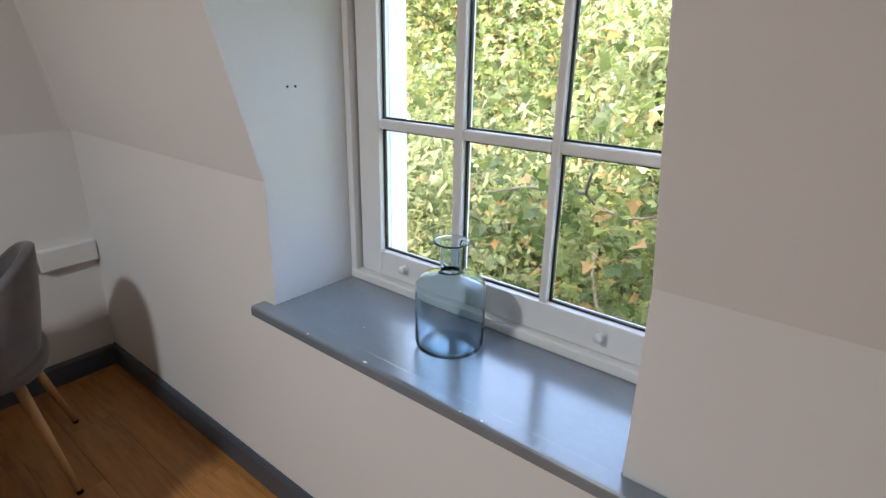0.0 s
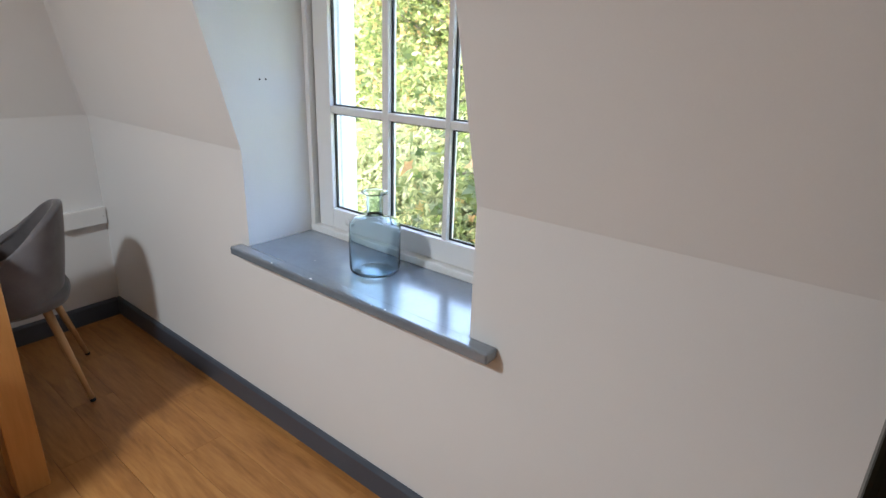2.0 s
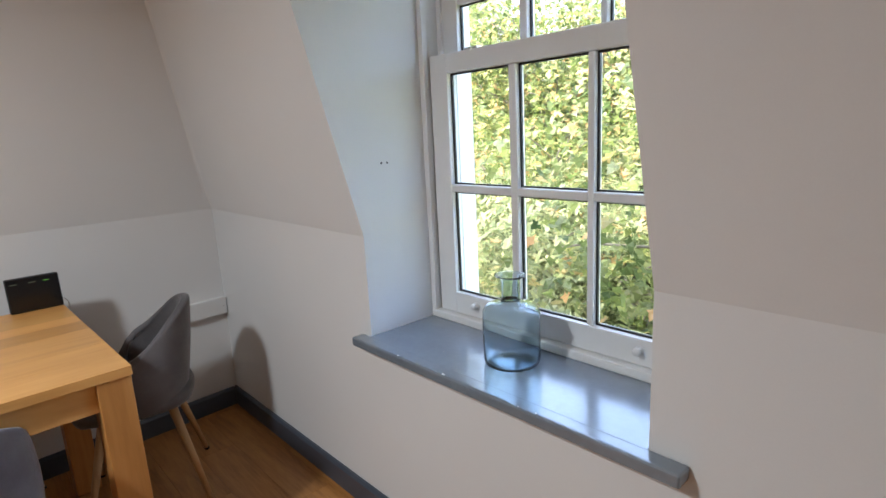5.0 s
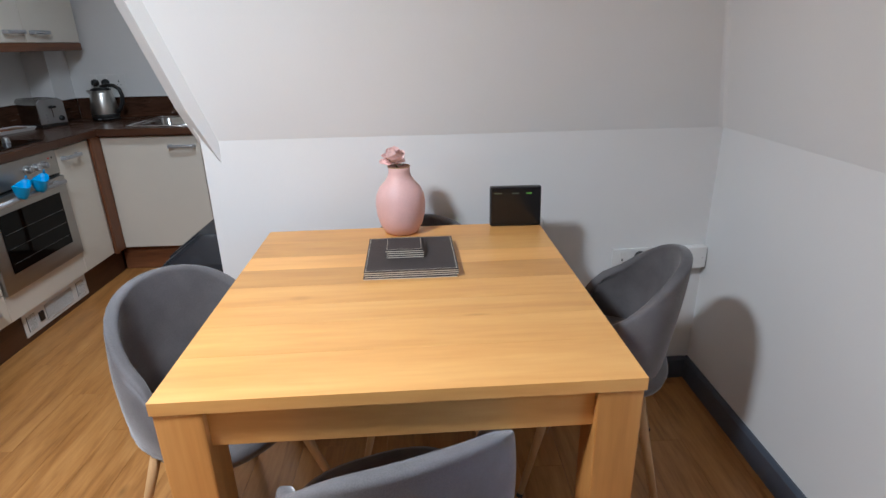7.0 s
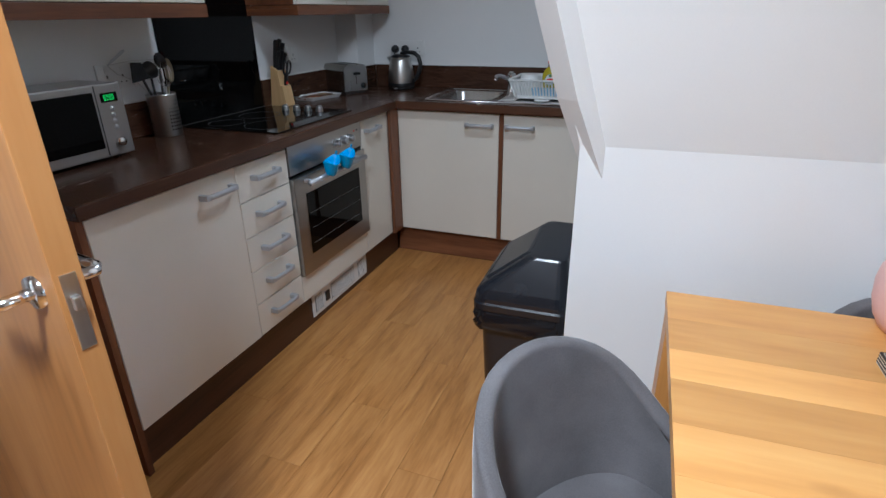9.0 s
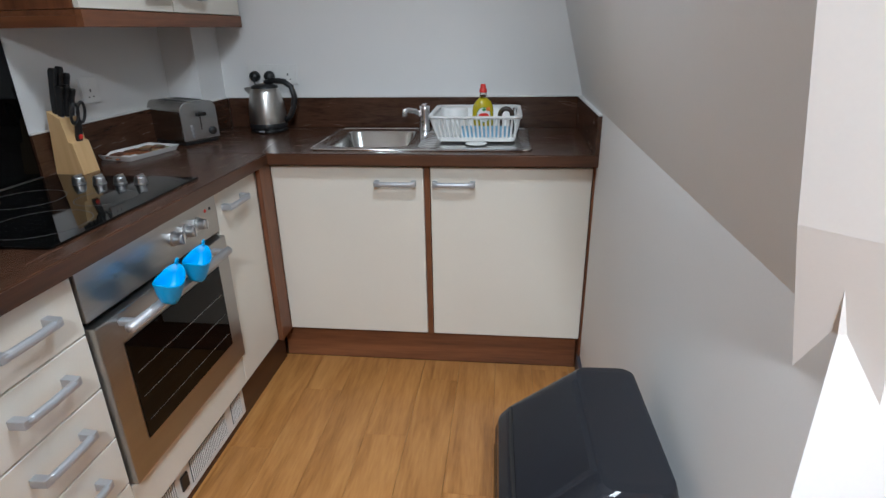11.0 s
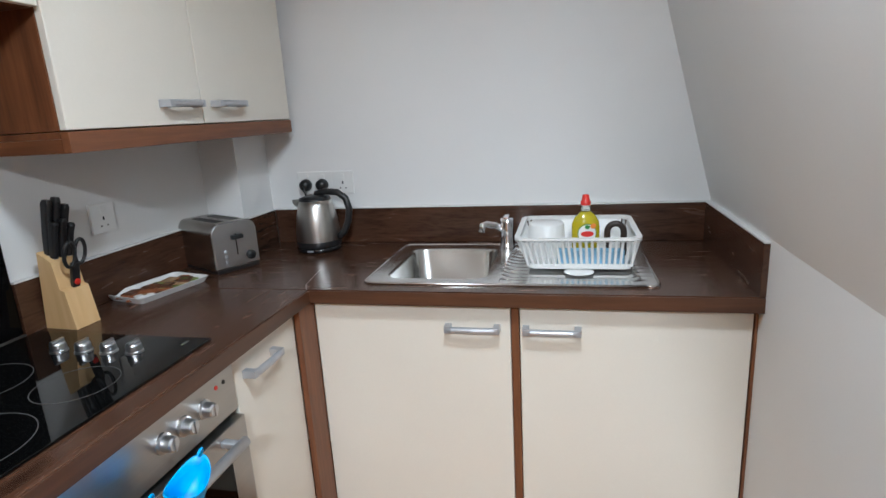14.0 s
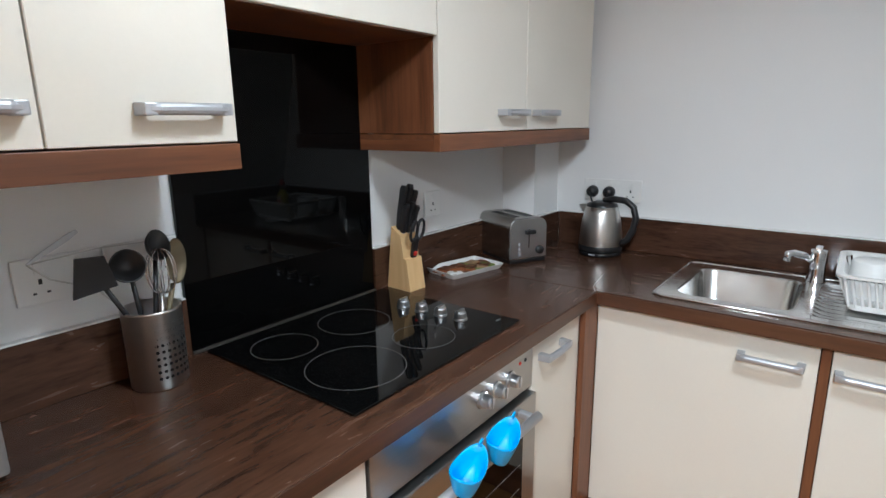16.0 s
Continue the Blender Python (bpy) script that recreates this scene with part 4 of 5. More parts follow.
in_top = [p.lerp(Vector((-0.024, 0.067, TOP_Z)), 0.10) for p in flat_top]
part("lid", loft([loop(0.203, 0.148, 0.488, 5), loop(0.208, 0.152, 0.492, 5), loop(0.208, 0.152, 0.512, 5), loop(0.204, 0.149, 0.518, 5), loop(0.203, 0.148, 0.530, 5), lid_ring(0.0, -0.004), lid_ring(0.10, 0.002), lid_ring(0.93, 0.001), lid_ring(1.0, -0.001), in_top]), BIN_GREY, bi, "charcoal swing lid", False)


def on_slope(u, w, h):
    a, b = Vector((0, -0.144, 0.548)), Vector((0, 0.012, TOP_Z))
    d = b - a
    nrm = Vector((0, -d.z, d.y)).normalized()
    return Vector((u - 0.020, 0, 0)) + a + d * w + nrm * h


ring0 = [on_slope(-0.150, 0.16, 0.001), on_slope(0.150, 0.16, 0.001), on_slope(0.122, 0.98, 0.001), on_slope(-0.128, 0.98, 0.001)]
ring1 = [on_slope(-0.142, 0.20, 0.007), on_slope(0.142, 0.20, 0.007), on_slope(0.114, 0.93, 0.007), on_slope(-0.120, 0.93, 0.007)]
part("flap", prism(ring1, ring0), BIN_GREY, bi, "swing flap")
part("flap_gap", tube([on_slope(-0.146, 0.17, 0.003), on_slope(0.0, 0.155, 0.003), on_slope(0.146, 0.17, 0.003)], 0.0050, 6), BLACK, bi, "dark gap under the flap")

# ---- hob ----
hb = base("ceramic_hob", "black ceramic hob with four ringed zones and chrome knobs", "hob")
part("glass", box(-3.266, -2.682, -2.640, -2.158, TOPZ + 0.0003, TOPZ + 0.0065, 0.0015, 1), HOB_GLASS, hb)
RING = surf("printed_ring", (0.10, 0.098, 0.095), 0.4)
HZ = TOPZ + 0.0067
for cx, cy, r in ((-2.822, -2.300, 0.106), (-3.008, -2.500, 0.092), (-2.800, -2.512, 0.075), (-3.035, -2.290, 0.075)):
    part("zone_ring", lathe([(r - 0.0007, 0.0), (r - 0.0007, 0.0004), (r + 0.0007, 0.0004), (r + 0.0007, 0.0)], 64, pose(cx, cy, HZ - 0.0002)), RING, hb)
for k in range(4):
    kx, ky2 = -3.166 - 0.004 * k, -2.470 + 0.062 * k
    kb = lathe([(0.0185, 0.0), (0.0185, 0.004), (0.0165, 0.006), (0.0160, 0.018), (0.0145, 0.021), (0, 0.021)], 24, pose(kx, ky2, HZ - 0.0005))
    box(kx - 0.016, kx + 0.016, ky2 - 0.004, ky2 + 0.004, HZ + 0.018, HZ + 0.027, 0.002, bm=kb)
    part("knob", kb, KNOB_STEEL, hb, "chrome control knob")
part("marking", box(-3.242, -3.222, -2.205, -2.198, HZ - 0.0002, HZ + 0.0002), RING, hb)

# ---- sink ----
sk = base("sink", "stainless steel inset sink with a ribbed drainer", "sink")
RZ = TOPZ + 0.0045
BX0, BX1, BY0, BY1 = -4.085, -3.735, -1.905, -1.600     # bowl


bow = loft([rrect(BX0, BX1, BY0, BY1, RZ), rrect(BX0 + 0.006, BX1 - 0.006, BY0 + 0.006, BY1 - 0.006, RZ - 0.008), rrect(BX0 + 0.014, BX1 - 0.014, BY0 + 0.014, BY1 - 0.014, 0.785), rrect(BX0 + 0.035, BX1 - 0.035, BY0 + 0.035, BY1 - 0.035, 0.768), rrect(BX0 + 0.13, BX1 - 0.13, BY0 + 0.12, BY1 - 0.12, 0.765, 0.02)], cap0=False)
part("bowl", bow, BOWL_STEEL, sk, "deep steel bowl", True)
part("waste", lathe([(0.0, 0.004), (0.03, 0.003), (0.038, 0.001), (0.040, 0)], 24, pose(-3.91, -1.75, 0.7655)), CHROME, sk, smooth=True)
# the rim round the bowl, and the drainer in a shallow tray
rimb = bmesh.new()
outer_r, inner_r = rrect(SX0, SX1, SY0, BY1 + 0.04, RZ, 0.03), rrect(BX0, BX1, BY0, BY1, RZ)
for i in range(len(outer_r)):
    j = (i + 1) % len(outer_r)
    rimb.faces.new([rimb.verts.new(p) for p in (outer_r[i], outer_r[j], inner_r[j], inner_r[i])])
bmesh.ops.remove_doubles(rimb, verts=rimb.verts, dist=1e-5)
part("rim", rimb, SINK_STEEL, sk)
edge = bmesh.new()
tube([Vector(p) for p in rrect(SX0, SX1, SY0, SY1, TOPZ + 0.003, 0.03)] + [rrect(SX0, SX1, SY0, SY1, TOPZ + 0.003, 0.03)[0]], 0.0045, 8, edge)
part("rolled_edge", edge, SINK_STEEL, sk, smooth=True)
dn = bmesh.new()
nx = 70
D0, D1 = BY1 + 0.038, SY1 - 0.003
grid = []
for i in range(nx + 1):
    x = SX0 + 0.002 + (SX1 - SX0 - 0.004) * i / nx
    line = []
    for k in range(25):
        y = D0 + (D1 - D0) * k / 24
        inside = min(1, max(0, (x - SX0 - 0.045) / 0.015)) * min(1, max(0, (SX1 - 0.045 - x) / 0.015)) * min(1, max(0, (y - D0 - 0.004) / 0.02)) * min(1, max(0, (D1 - 0.045 - y) / 0.02))
        z = RZ - inside * (0.007 + 0.004 * (0.5 + 0.5 * math.cos((x - SX0) * 2 * math.pi / 0.036)))
        line.append(dn.verts.new((x, y, z)))
    grid.append(line)
for p, q in zip(grid, grid[1:]):
    for k in range(24):
        dn.faces.new((p[k], q[k], q[k + 1], p[k + 1]))
part("drainer", dn, SINK_STEEL, sk, "ribbed steel drainer", True)
tp = base("mixer_tap", "chrome mixer tap with a short spout", "tap", pose(-4.108, -1.578, RZ))
part("body", lathe([(0.028, 0.0), (0.028, 0.006), (0.025, 0.010), (0.0240, 0.05), (0.0240, 0.092), (0.022, 0.102), (0.0, 0.104)], 28), CHROME, tp, smooth=True)
part("spout", tube([(0.004, -0.010, 0.062), (0.024, -0.036, 0.082), (0.044, -0.064, 0.090), (0.054, -0.076, 0.089), (0.057, -0.080, 0.066)], 0.0112, 14), CHROME, tp, smooth=True)
part("lever", box(-0.012, 0.038, -0.010, 0.010, 0.103, 0.113, 0.004), CHROME, tp)

# ---- dish rack and what stands in it ----
RX0, RX1, RY0, RY1 = -4.105, -3.828, -1.487, -1.198
T0, T1, U0, U1, RT, RB = -4.138, -3.788, -1.525, -1.172, 1.012, 0.9195
dk = base("dish_rack", "white slatted plastic dish rack on the drainer", "dish rack")
rim = loft([rrect(T0, T1, U0, U1, RT, 0.035), rrect(T0, T1, U0, U1, RT + 0.006, 0.035), rrect(T0 + 0.016, T1 - 0.016, U0 + 0.016, U1 - 0.016, RT + 0.006, 0.03), rrect(T0 + 0.016, T1 - 0.016, U0 + 0.016, U1 - 0.016, RT - 0.004, 0.03), rrect(T0, T1, U0, U1, RT - 0.004, 0.035)], cap0=False, cap1=False)
part("rim", rim, WHITE_PLASTIC, dk)
part("base_plate", loft([rrect(RX0, RX1, RY0, RY1, RB, 0.02), rrect(RX0, RX1, RY0, RY1, RB + 0.006, 0.02)]), WHITE_PLASTIC, dk)
part("base_band", loft([rrect(RX0 - 0.001, RX1 + 0.001, RY0 - 0.001, RY1 + 0.001, RB + 0.003, 0.02), rrect(RX0 - 0.005, RX1 + 0.005, RY0 - 0.005, RY1 + 0.005, RB + 0.016, 0.02), rrect(RX0 - 0.001, RX1 + 0.001, RY0 - 0.001, RY1 + 0.001, RB + 0.016, 0.02)], cap0=False, cap1=False), WHITE_PLASTIC, dk)
NS = 19
for k in range(NS + 1):
    f = k / NS
    for bx, tx in ((RX0, T0 + 0.008), (RX1, T1 - 0.008)):
        part("slat", tube([(bx, RY0 + (RY1 - RY0) * f, RB + 0.01), (tx, U0 + 0.02 + (U1 - U0 - 0.04) * f, RT)], 0.0042, 6), WHITE_PLASTIC, dk)
    for by, ty in ((RY0, U0 + 0.008), (RY1, U1 - 0.008)):
        part("slat", tube([(RX0 + (RX1 - RX0) * f, by, RB + 0.01), (T0 + 0.02 + (T1 - T0 - 0.04) * f, ty, RT)], 0.0028, 6), WHITE_PLASTIC, dk)


def rack_back(off):
    return [(RX0 + off, RY0 + 0.006, RB + 0.008), (RX0 + off, RY1 - 0.006, RB + 0.008), (T0 + 0.009 + off, U1 - 0.03, RT), (T0 + 0.009 + off, U0 + 0.03, RT)]


part("back_panel", prism(rack_back(0.004), rack_back(0.001)), WHITE_PLASTIC, dk, "solid white back")
part("drip_lip", lathe([(0, 0.004), (0.036, 0.003), (0.042, 0.0)], 24, pose(RX1 + 0.006, -1.342, RB - 0.006)), WHITE_PLASTIC, dk, smooth=True)
FLOOR = RB + 0.006
cu = base("plastic_beaker", "upturned white plastic beaker in the dish rack", "beaker", pose(-3.985, -1.440, FLOOR))
part("wall", lathe([(0.060, 0.0), (0.055, 0.096), (0.050, 0.101), (0.0, 0.101)], 36), WHITE_PLASTIC, cu, smooth=True)
part("lip", lathe([(0.0605, 0.0), (0.062, 0.003), (0.0605, 0.007)], 36), WHITE_PLASTIC, cu, smooth=True)
YEL = surf("yellow_green_liquid", (0.44, 0.36, 0.012), 0.12, var=0.06)
wu = base("washing_up_bottle", "bottle of yellow washing-up liquid with a red cap", "bottle", pose(-3.915, -1.322, FLOOR + 0.0005, 0, 0, 10))
prof = [(0, 0.0), (0.036, 0.0), (0.040, 0.006), (0.041, 0.05), (0.0412, 0.100), (0.0385, 0.116), (0.030, 0.131), (0.020, 0.141), (0.014, 0.147)]
flat = Matrix.Diagonal((0.62, 1.0, 1.0, 1.0))
part("liquid_body", lathe(prof + [(0.0, 0.148)], 32, flat), YEL, wu, "clear bottle full of yellow liquid", True)
part("neck", lathe([(0.0145, 0.146), (0.0135, 0.154), (0.0135, 0.168), (0, 0.168)], 20), glassy("clear_plastic", (0.92, 0.93, 0.85), 0.1), wu, smooth=True)
part("cap", lathe([(0.0145, 0.166), (0.0150, 0.176), (0.012, 0.180), (0.009, 0.196), (0, 0.197)], 20), RED, wu, "red flip cap", True)
def badge(name, w, h, zc, mt, out, parent, n=24, yc=0.0):
    b = bmesh.new()
    vs = []
    for k in range(n):
        a = 2 * math.pi * k / n
        yy, zz = yc + w * math.cos(a), zc + h * math.sin(a)
        xr = 0.62 * math.sqrt(max(0.0, 0.0412 ** 2 - yy ** 2)) + out
        vs.append(b.verts.new((xr, yy, zz)))
    c = b.verts.new((0.62 * math.sqrt(0.0412 ** 2 - yc ** 2) + out, yc, zc))
    for k in range(n):
        b.faces.new((c, vs[k], vs[(k + 1) % n]))
    return part(name, b, mt, parent)
badge("label_ring", 0.028, 0.030, 0.084, surf("label_green", (0.10, 0.22, 0.03), 0.4), 0.0008, wu)
badge("label", 0.0255, 0.027, 0.084, WHITE_PLASTIC, 0.0016, wu, 24)
badge("label_emblem", 0.019, 0.0085, 0.083, RED, 0.0024, wu)
badge("label_leaf", 0.008, 0.006, 0.104, surf("leaf_green", (0.03, 0.20, 0.04), 0.4), 0.0024, wu)
badge("label_flash", 0.009, 0.008, 0.106, surf("label_orange", (0.75, 0.22, 0.03), 0.4), 0.0028, wu, 16, 0.017)
sp = base("sponge_cloth", "pale blue folded cleaning cloth in the dish rack", "cloth")
part("fold", box(-3.868, -3.838, -1.405, -1.215, FLOOR + 0.0004, FLOOR + 0.048, 0.008, 3), surf("blue_cloth", (0.28, 0.52, 0.72), 0.85, var=0.12, scale=30, bump=0.6, bscale=200), sp)
mg = base("mug", "white mug with a dark inside on its side in the rack", "mug", pose(-3.965, -1.232, FLOOR + 0.0005))
arch = [(0.0, 0.024 * math.cos(radians(a)), 0.072 + 0.026 * math.sin(radians(a))) for a in range(0, 181, 15)]
part("handle", tube([(0.0, 0.024, 0.0), (0.0, 0.024, 0.05)] + arch + [(0.0, -0.024, 0.05), (0.0, -0.024, 0.0)], 0.0095, 10), surf("dark_brown_plastic", (0.035, 0.022, 0.016), 0.4), mg, "dark brown looped handle", True)

# ---- kettle ----
kt = base("kettle", "brushed steel kettle with a black handle on its base", "kettle", pose(-4.098, -2.276, TOPZ + 0.0004))
part("power_base", lathe([(0, 0.0), (0.078, 0.0), (0.082, 0.006), (0.080, 0.016), (0.070, 0.020), (0, 0.020)], 40), BLACK_GLOSS, kt, smooth=True)
part("body", lathe([(0.0, 0.021), (0.079, 0.021), (0.0805, 0.034), (0.079, 0.075), (0.073, 0.125), (0.064, 0.168), (0.058, 0.186), (0.0, 0.186)], 48), STEEL, kt, "brushed steel body", True)
part("bottom_band", lathe([(0.0808, 0.0205), (0.0818, 0.024), (0.0815, 0.036), (0.0803, 0.040)], 48), BLACK, kt, smooth=True)
part("lid", lathe([(0.058, 0.1855), (0.055, 0.196), (0.030, 0.204), (0.0, 0.206)], 36), BLACK, kt, smooth=True)
part("spout", prism([(-0.018, -0.055, 0.150), (0.018, -0.055, 0.150), (0.014, -0.055, 0.192), (-0.014, -0.055, 0.192)], [(-0.006, -0.088, 0.176), (0.006, -0.088, 0.176), (0.006, -0.090, 0.188), (-0.006, -0.090, 0.188)]), STEEL, kt)
hpts = [(0, 0.005, 0.206), (0, 0.045, 0.216), (0, 0.090, 0.212), (0, 0.120, 0.190), (0, 0.130, 0.150), (0, 0.122, 0.105), (0, 0.102, 0.066), (0, 0.078, 0.048)]
part("handle", tube(hpts, 0.0125, 12), BLACK, kt, "black looped handle", True)
part("switch_badge", box(0.0815, 0.0825, -0.012, 0.012, 0.008, 0.014), SATIN, kt)

# ---- toaster ----
ts = base("toaster", "two-slot brushed steel toaster with black controls", "toaster", pose(-3.872, -2.540, TOPZ, 0, 0, -27))
hx, hy = 0.080, 0.118
pf = [(s * (hx - 0.034 + 0.034 * math.sin(radians(a))), 0.130 + 0.034 * math.cos(radians(a))) for s in (-1, 1) for a in (range(90, -1, -15) if s < 0 else range(0, 91, 15))]
pf = [(-hx, 0.014)] + pf + [(hx, 0.014)]
part("casing", prism([(x, -hy, z) for x, z in pf], [(x, hy - 0.006, z) for x, z in pf]), TOAST_STEEL, ts, "polished steel casing")
part("front_plate", prism([(x * 0.97, hy - 0.006, 0.004 + z * 0.965) for x, z in pf], [(x * 0.95, hy, 0.006 + z * 0.955) for x, z in pf]), KNOB_STEEL, ts)
part("foot_frame", box(-hx + 0.004, hx - 0.004, -hy + 0.004, hy - 0.004, 0.0004, 0.0145, 0.003), BLACK, ts)
for sx in (-0.028, 0.028):
    part("slot", box(sx - 0.014, sx + 0.014, -0.080, 0.075, 0.1635, 0.1648), BLACK, ts, "dark bread slot")
    part("slot_guard", box(sx - 0.016, sx - 0.014, -0.082, 0.077, 0.1635, 0.1665), STEEL, ts)
part("lever_track", box(-0.002, 0.002, hy - 0.001, hy + 0.0008, 0.055, 0.125), BLACK, ts)
part("lever", box(-0.020, 0.020, hy + 0.001, hy + 0.018, 0.108, 0.122, 0.004), BLACK, ts, "black lever")
part("dial", lathe([(0.016, 0.0), (0.015, 0.010), (0, 0.011)], 20, pose(-0.045, hy - 0.0005, 0.045, -90)), BLACK, ts, smooth=True)
for k in range(3):
    part("button", lathe([(0.006, 0.0), (0.006, 0.003), (0, 0.0035)], 14, pose(0.040, hy - 0.0005, 0.035 + 0.018 * k, -90)), SATIN, ts)

# ---- tray of sachets ----
tr = base("tray", "white tray holding sachets and biscuits", "tray", pose(-3.600, -2.566, TOPZ + 0.0004, 0, 0, 167.5) @ Matrix.Diagonal((0.80, 1.0, 1.15, 1.0)))
part("dish", loft([rrect(-0.138, 0.138, -0.066, 0.066, 0.0, 0.012, 4), rrect(-0.150, 0.150, -0.078, 0.078, 0.016, 0.014, 4), rrect(-0.146, 0.146, -0.074, 0.074, 0.016, 0.012, 4), rrect(-0.136, 0.136, -0.064, 0.064, 0.004, 0.01, 4)]), WHITE_PLASTIC, tr)
random.seed(12)
KRAFT = surf("kraft_paper", (0.30, 0.19, 0.10), 0.6, var=0.2, scale=30)
cols = [KRAFT, surf("green_paper", (0.17, 0.22, 0.05), 0.5), surf("brown_foil", (0.11, 0.045, 0.025), 0.3), surf("rust_paper", (0.26, 0.085, 0.03), 0.5), WHITE_PLASTIC]
for k in range(20):
    x, y = -0.116 + 0.0257 * (k % 10), (-0.022 if k < 10 else 0.024) + random.uniform(-0.008, 0.008)
    c = 4 if k == 1 else random.choice((0, 0, 2, 2, 3) if k % 10 < 6 else (1, 2, 3, 0, 1))
    s = base("sachet", "folded white paper sachet lying in the tray" if c == 4 else "small brown or green paper sachet in the tray", "sachet", tr.matrix_basis @ pose(x, y, 0.0042 + 0.0036 * (k % 3), 0, random.uniform(-4, 4), random.uniform(-50, 50)), "sachets in the tray")
    part("packet", loft([rrect(-0.030, 0.030, -0.019, 0.019, 0.0, 0.003, 2), rrect(-0.031, 0.031, -0.020, 0.020, 0.0016, 0.003, 2), rrect(-0.024, 0.024, -0.013, 0.013, 0.0046, 0.003, 2)]), cols[c], s)
    part("print_band", box(-0.006, 0.008, -0.010, 0.010, 0.0046, 0.0049), cols[(k * 3 + 1) % 4], s)

# ---- knife block ----
kb = base("knife_block", "pale beech knife block with black-handled knives", "knife block", pose(-3.330, -2.602, TOPZ + 0.0004, 0, 0, -3))
side = [(-0.048, 0.0), (0.050, 0.0), (0.036, 0.098), (0.024, 0.102), (0.014, 0.172), (-0.024, 0.196)]
part("block", prism([(-0.034, y, z) for y, z in side], [(0.034, y, z) for y, z in side]), BLOCK_WOOD, kb)
for x, y, ln, w, tl in ((0.014, -0.010, 0.138, 0.0125, -6), (-0.006, -0.010, 0.142, 0.0120, -8), (-0.024, -0.008, 0.124, 0.0115, -10), (0.013, 0.003, 0.092, 0.0105, -8), (-0.006, 0.005, 0.098, 0.0105, -10), (-0.024, 0.005, 0.086, 0.0100, -13)):
    kn = base("knife", "kitchen knife with a black handle in the block", "knife", kb.matrix_basis @ pose(x, y, 0.192 - 0.6 * (y + 0.024), tl, -4, 0), "knives in the block")
    hd = loft([rrect(-0.0075, 0.0075, -w * 0.75, w * 0.75, 0.002, 0.004, 3), rrect(-0.008, 0.008, -w * 0.95, w * 0.85, ln * 0.35, 0.005, 3), rrect(-0.008, 0.008, -w * 0.80, w * 0.90, ln * 0.7, 0.005, 3), rrect(-0.008, 0.008, -w * 0.75, w * 1.25, ln * 0.93, 0.005, 3), rrect(-0.006, 0.006, -w * 0.4, w * 1.1, ln, 0.004, 3)])
    part("handle", hd, BLACK, kn, "black moulded handle")
    part("bolster", box(-0.006, 0.006, -w * 0.7, w * 0.7, -0.006, 0.006, 0.002), STEEL, kn)
sc = base("scissors", "kitchen scissors with black loops and a red rivet", "scissors", kb.matrix_basis @ pose(-0.006, 0.033, 0.126, -12, 0, 0))
for s in (-1, 1):
    part("loop", tube([(s * 0.017 + 0.015 * math.sin(t), 0.002 + 0.003 * s, 0.062 + 0.032 * math.cos(t)) for t in [k * math.pi / 8 for k in range(17)]], 0.0045, 8), BLACK, sc, smooth=True)
part("shank", loft([rrect(-0.008, 0.008, -0.005, 0.005, -0.042, 0.003, 2), rrect(-0.011, 0.011, -0.006, 0.006, -0.010, 0.003, 2), rrect(-0.010, 0.010, -0.006, 0.006, 0.036, 0.003, 2)]), BLACK, sc)
part("rivet", lathe([(0, 0.004), (0.007, 0.003), (0.008, 0)], 16, pose(0.0, 0.006, -0.012, -90)), RED, sc)

# ---- utensil pot ----
up = base("utensil_pot", "perforated steel pot full of cooking utensils", "pot", pose(-2.550, -2.584, TOPZ + 0.0004))
part("wall", lathe([(0.0, 0.0), (0.052, 0.0), (0.0535, 0.003), (0.0545, 0.155), (0.0555, 0.160), (0.0520, 0.160), (0.0515, 0.006), (0.0, 0.006)], 44), STEEL, up, smooth=True)
hm = bpy.data.meshes.new("perforation")
hb_ = lathe([(0.0034, -0.0004), (0.0034, 0.0004), (0.0, 0.0004)], 8, pose(0, 0, 0, 90))
hb_.to_mesh(hm)
hb_.free()
hm.materials.append(BLACK)
for i in range(32):
    a = 2 * math.pi * i / 32
    if i % 16 in (6, 7, 8, 9, 10, 11, 12):
        for j in range(9):
            o = new("perforation", hm)
            o.parent = up
            o.matrix_basis = pose(0.0544 * math.cos(a), 0.0544 * math.sin(a), 0.026 + 0.0135 * j, 0, 0, math.degrees(a) - 90)


def utensil(name, label, foot, neck, mat, r=0.0055):
    """A utensil whose handle leans in the pot from foot to neck."""
    o = base(name, label, name.replace("_", " "), up.matrix_basis.copy(), "utensils in the pot")
    f, n = Vector(foot), Vector(neck)
    part("handle", tube([f, f.lerp(n, 0.5), n], r, 10, None, r * 0.8), mat, o, smooth=True)
    return o


OLIVE = surf("olive_wood", (0.17, 0.135, 0.075), 0.5, var=0.2, scale=30)
cup = [(0.0, -0.020), (0.020, -0.016), (0.030, -0.002), (0.032, 0.012), (0.029, 0.011), (0.018, -0.010), (0, -0.014)]
o = utensil("turner", "black slotted turner leaning out of the pot", (-0.020, -0.010, 0.02), (0.094, 0.020, 0.246), BLACK)
blade = [(0.138, 0.030, 0.214), (0.062, 0.026, 0.222), (0.076, 0.020, 0.280), (0.124, 0.022, 0.284)]
part("blade", prism([Vector(p) for p in blade], [Vector(p) - Vector((0, 0.003, 0)) for p in blade]), BLACK_GLOSS, o, "flat black blade")
o = utensil("ladle", "black ladle in the utensil pot", (0.0, -0.020, 0.02), (0.028, 0.000, 0.225), BLACK)
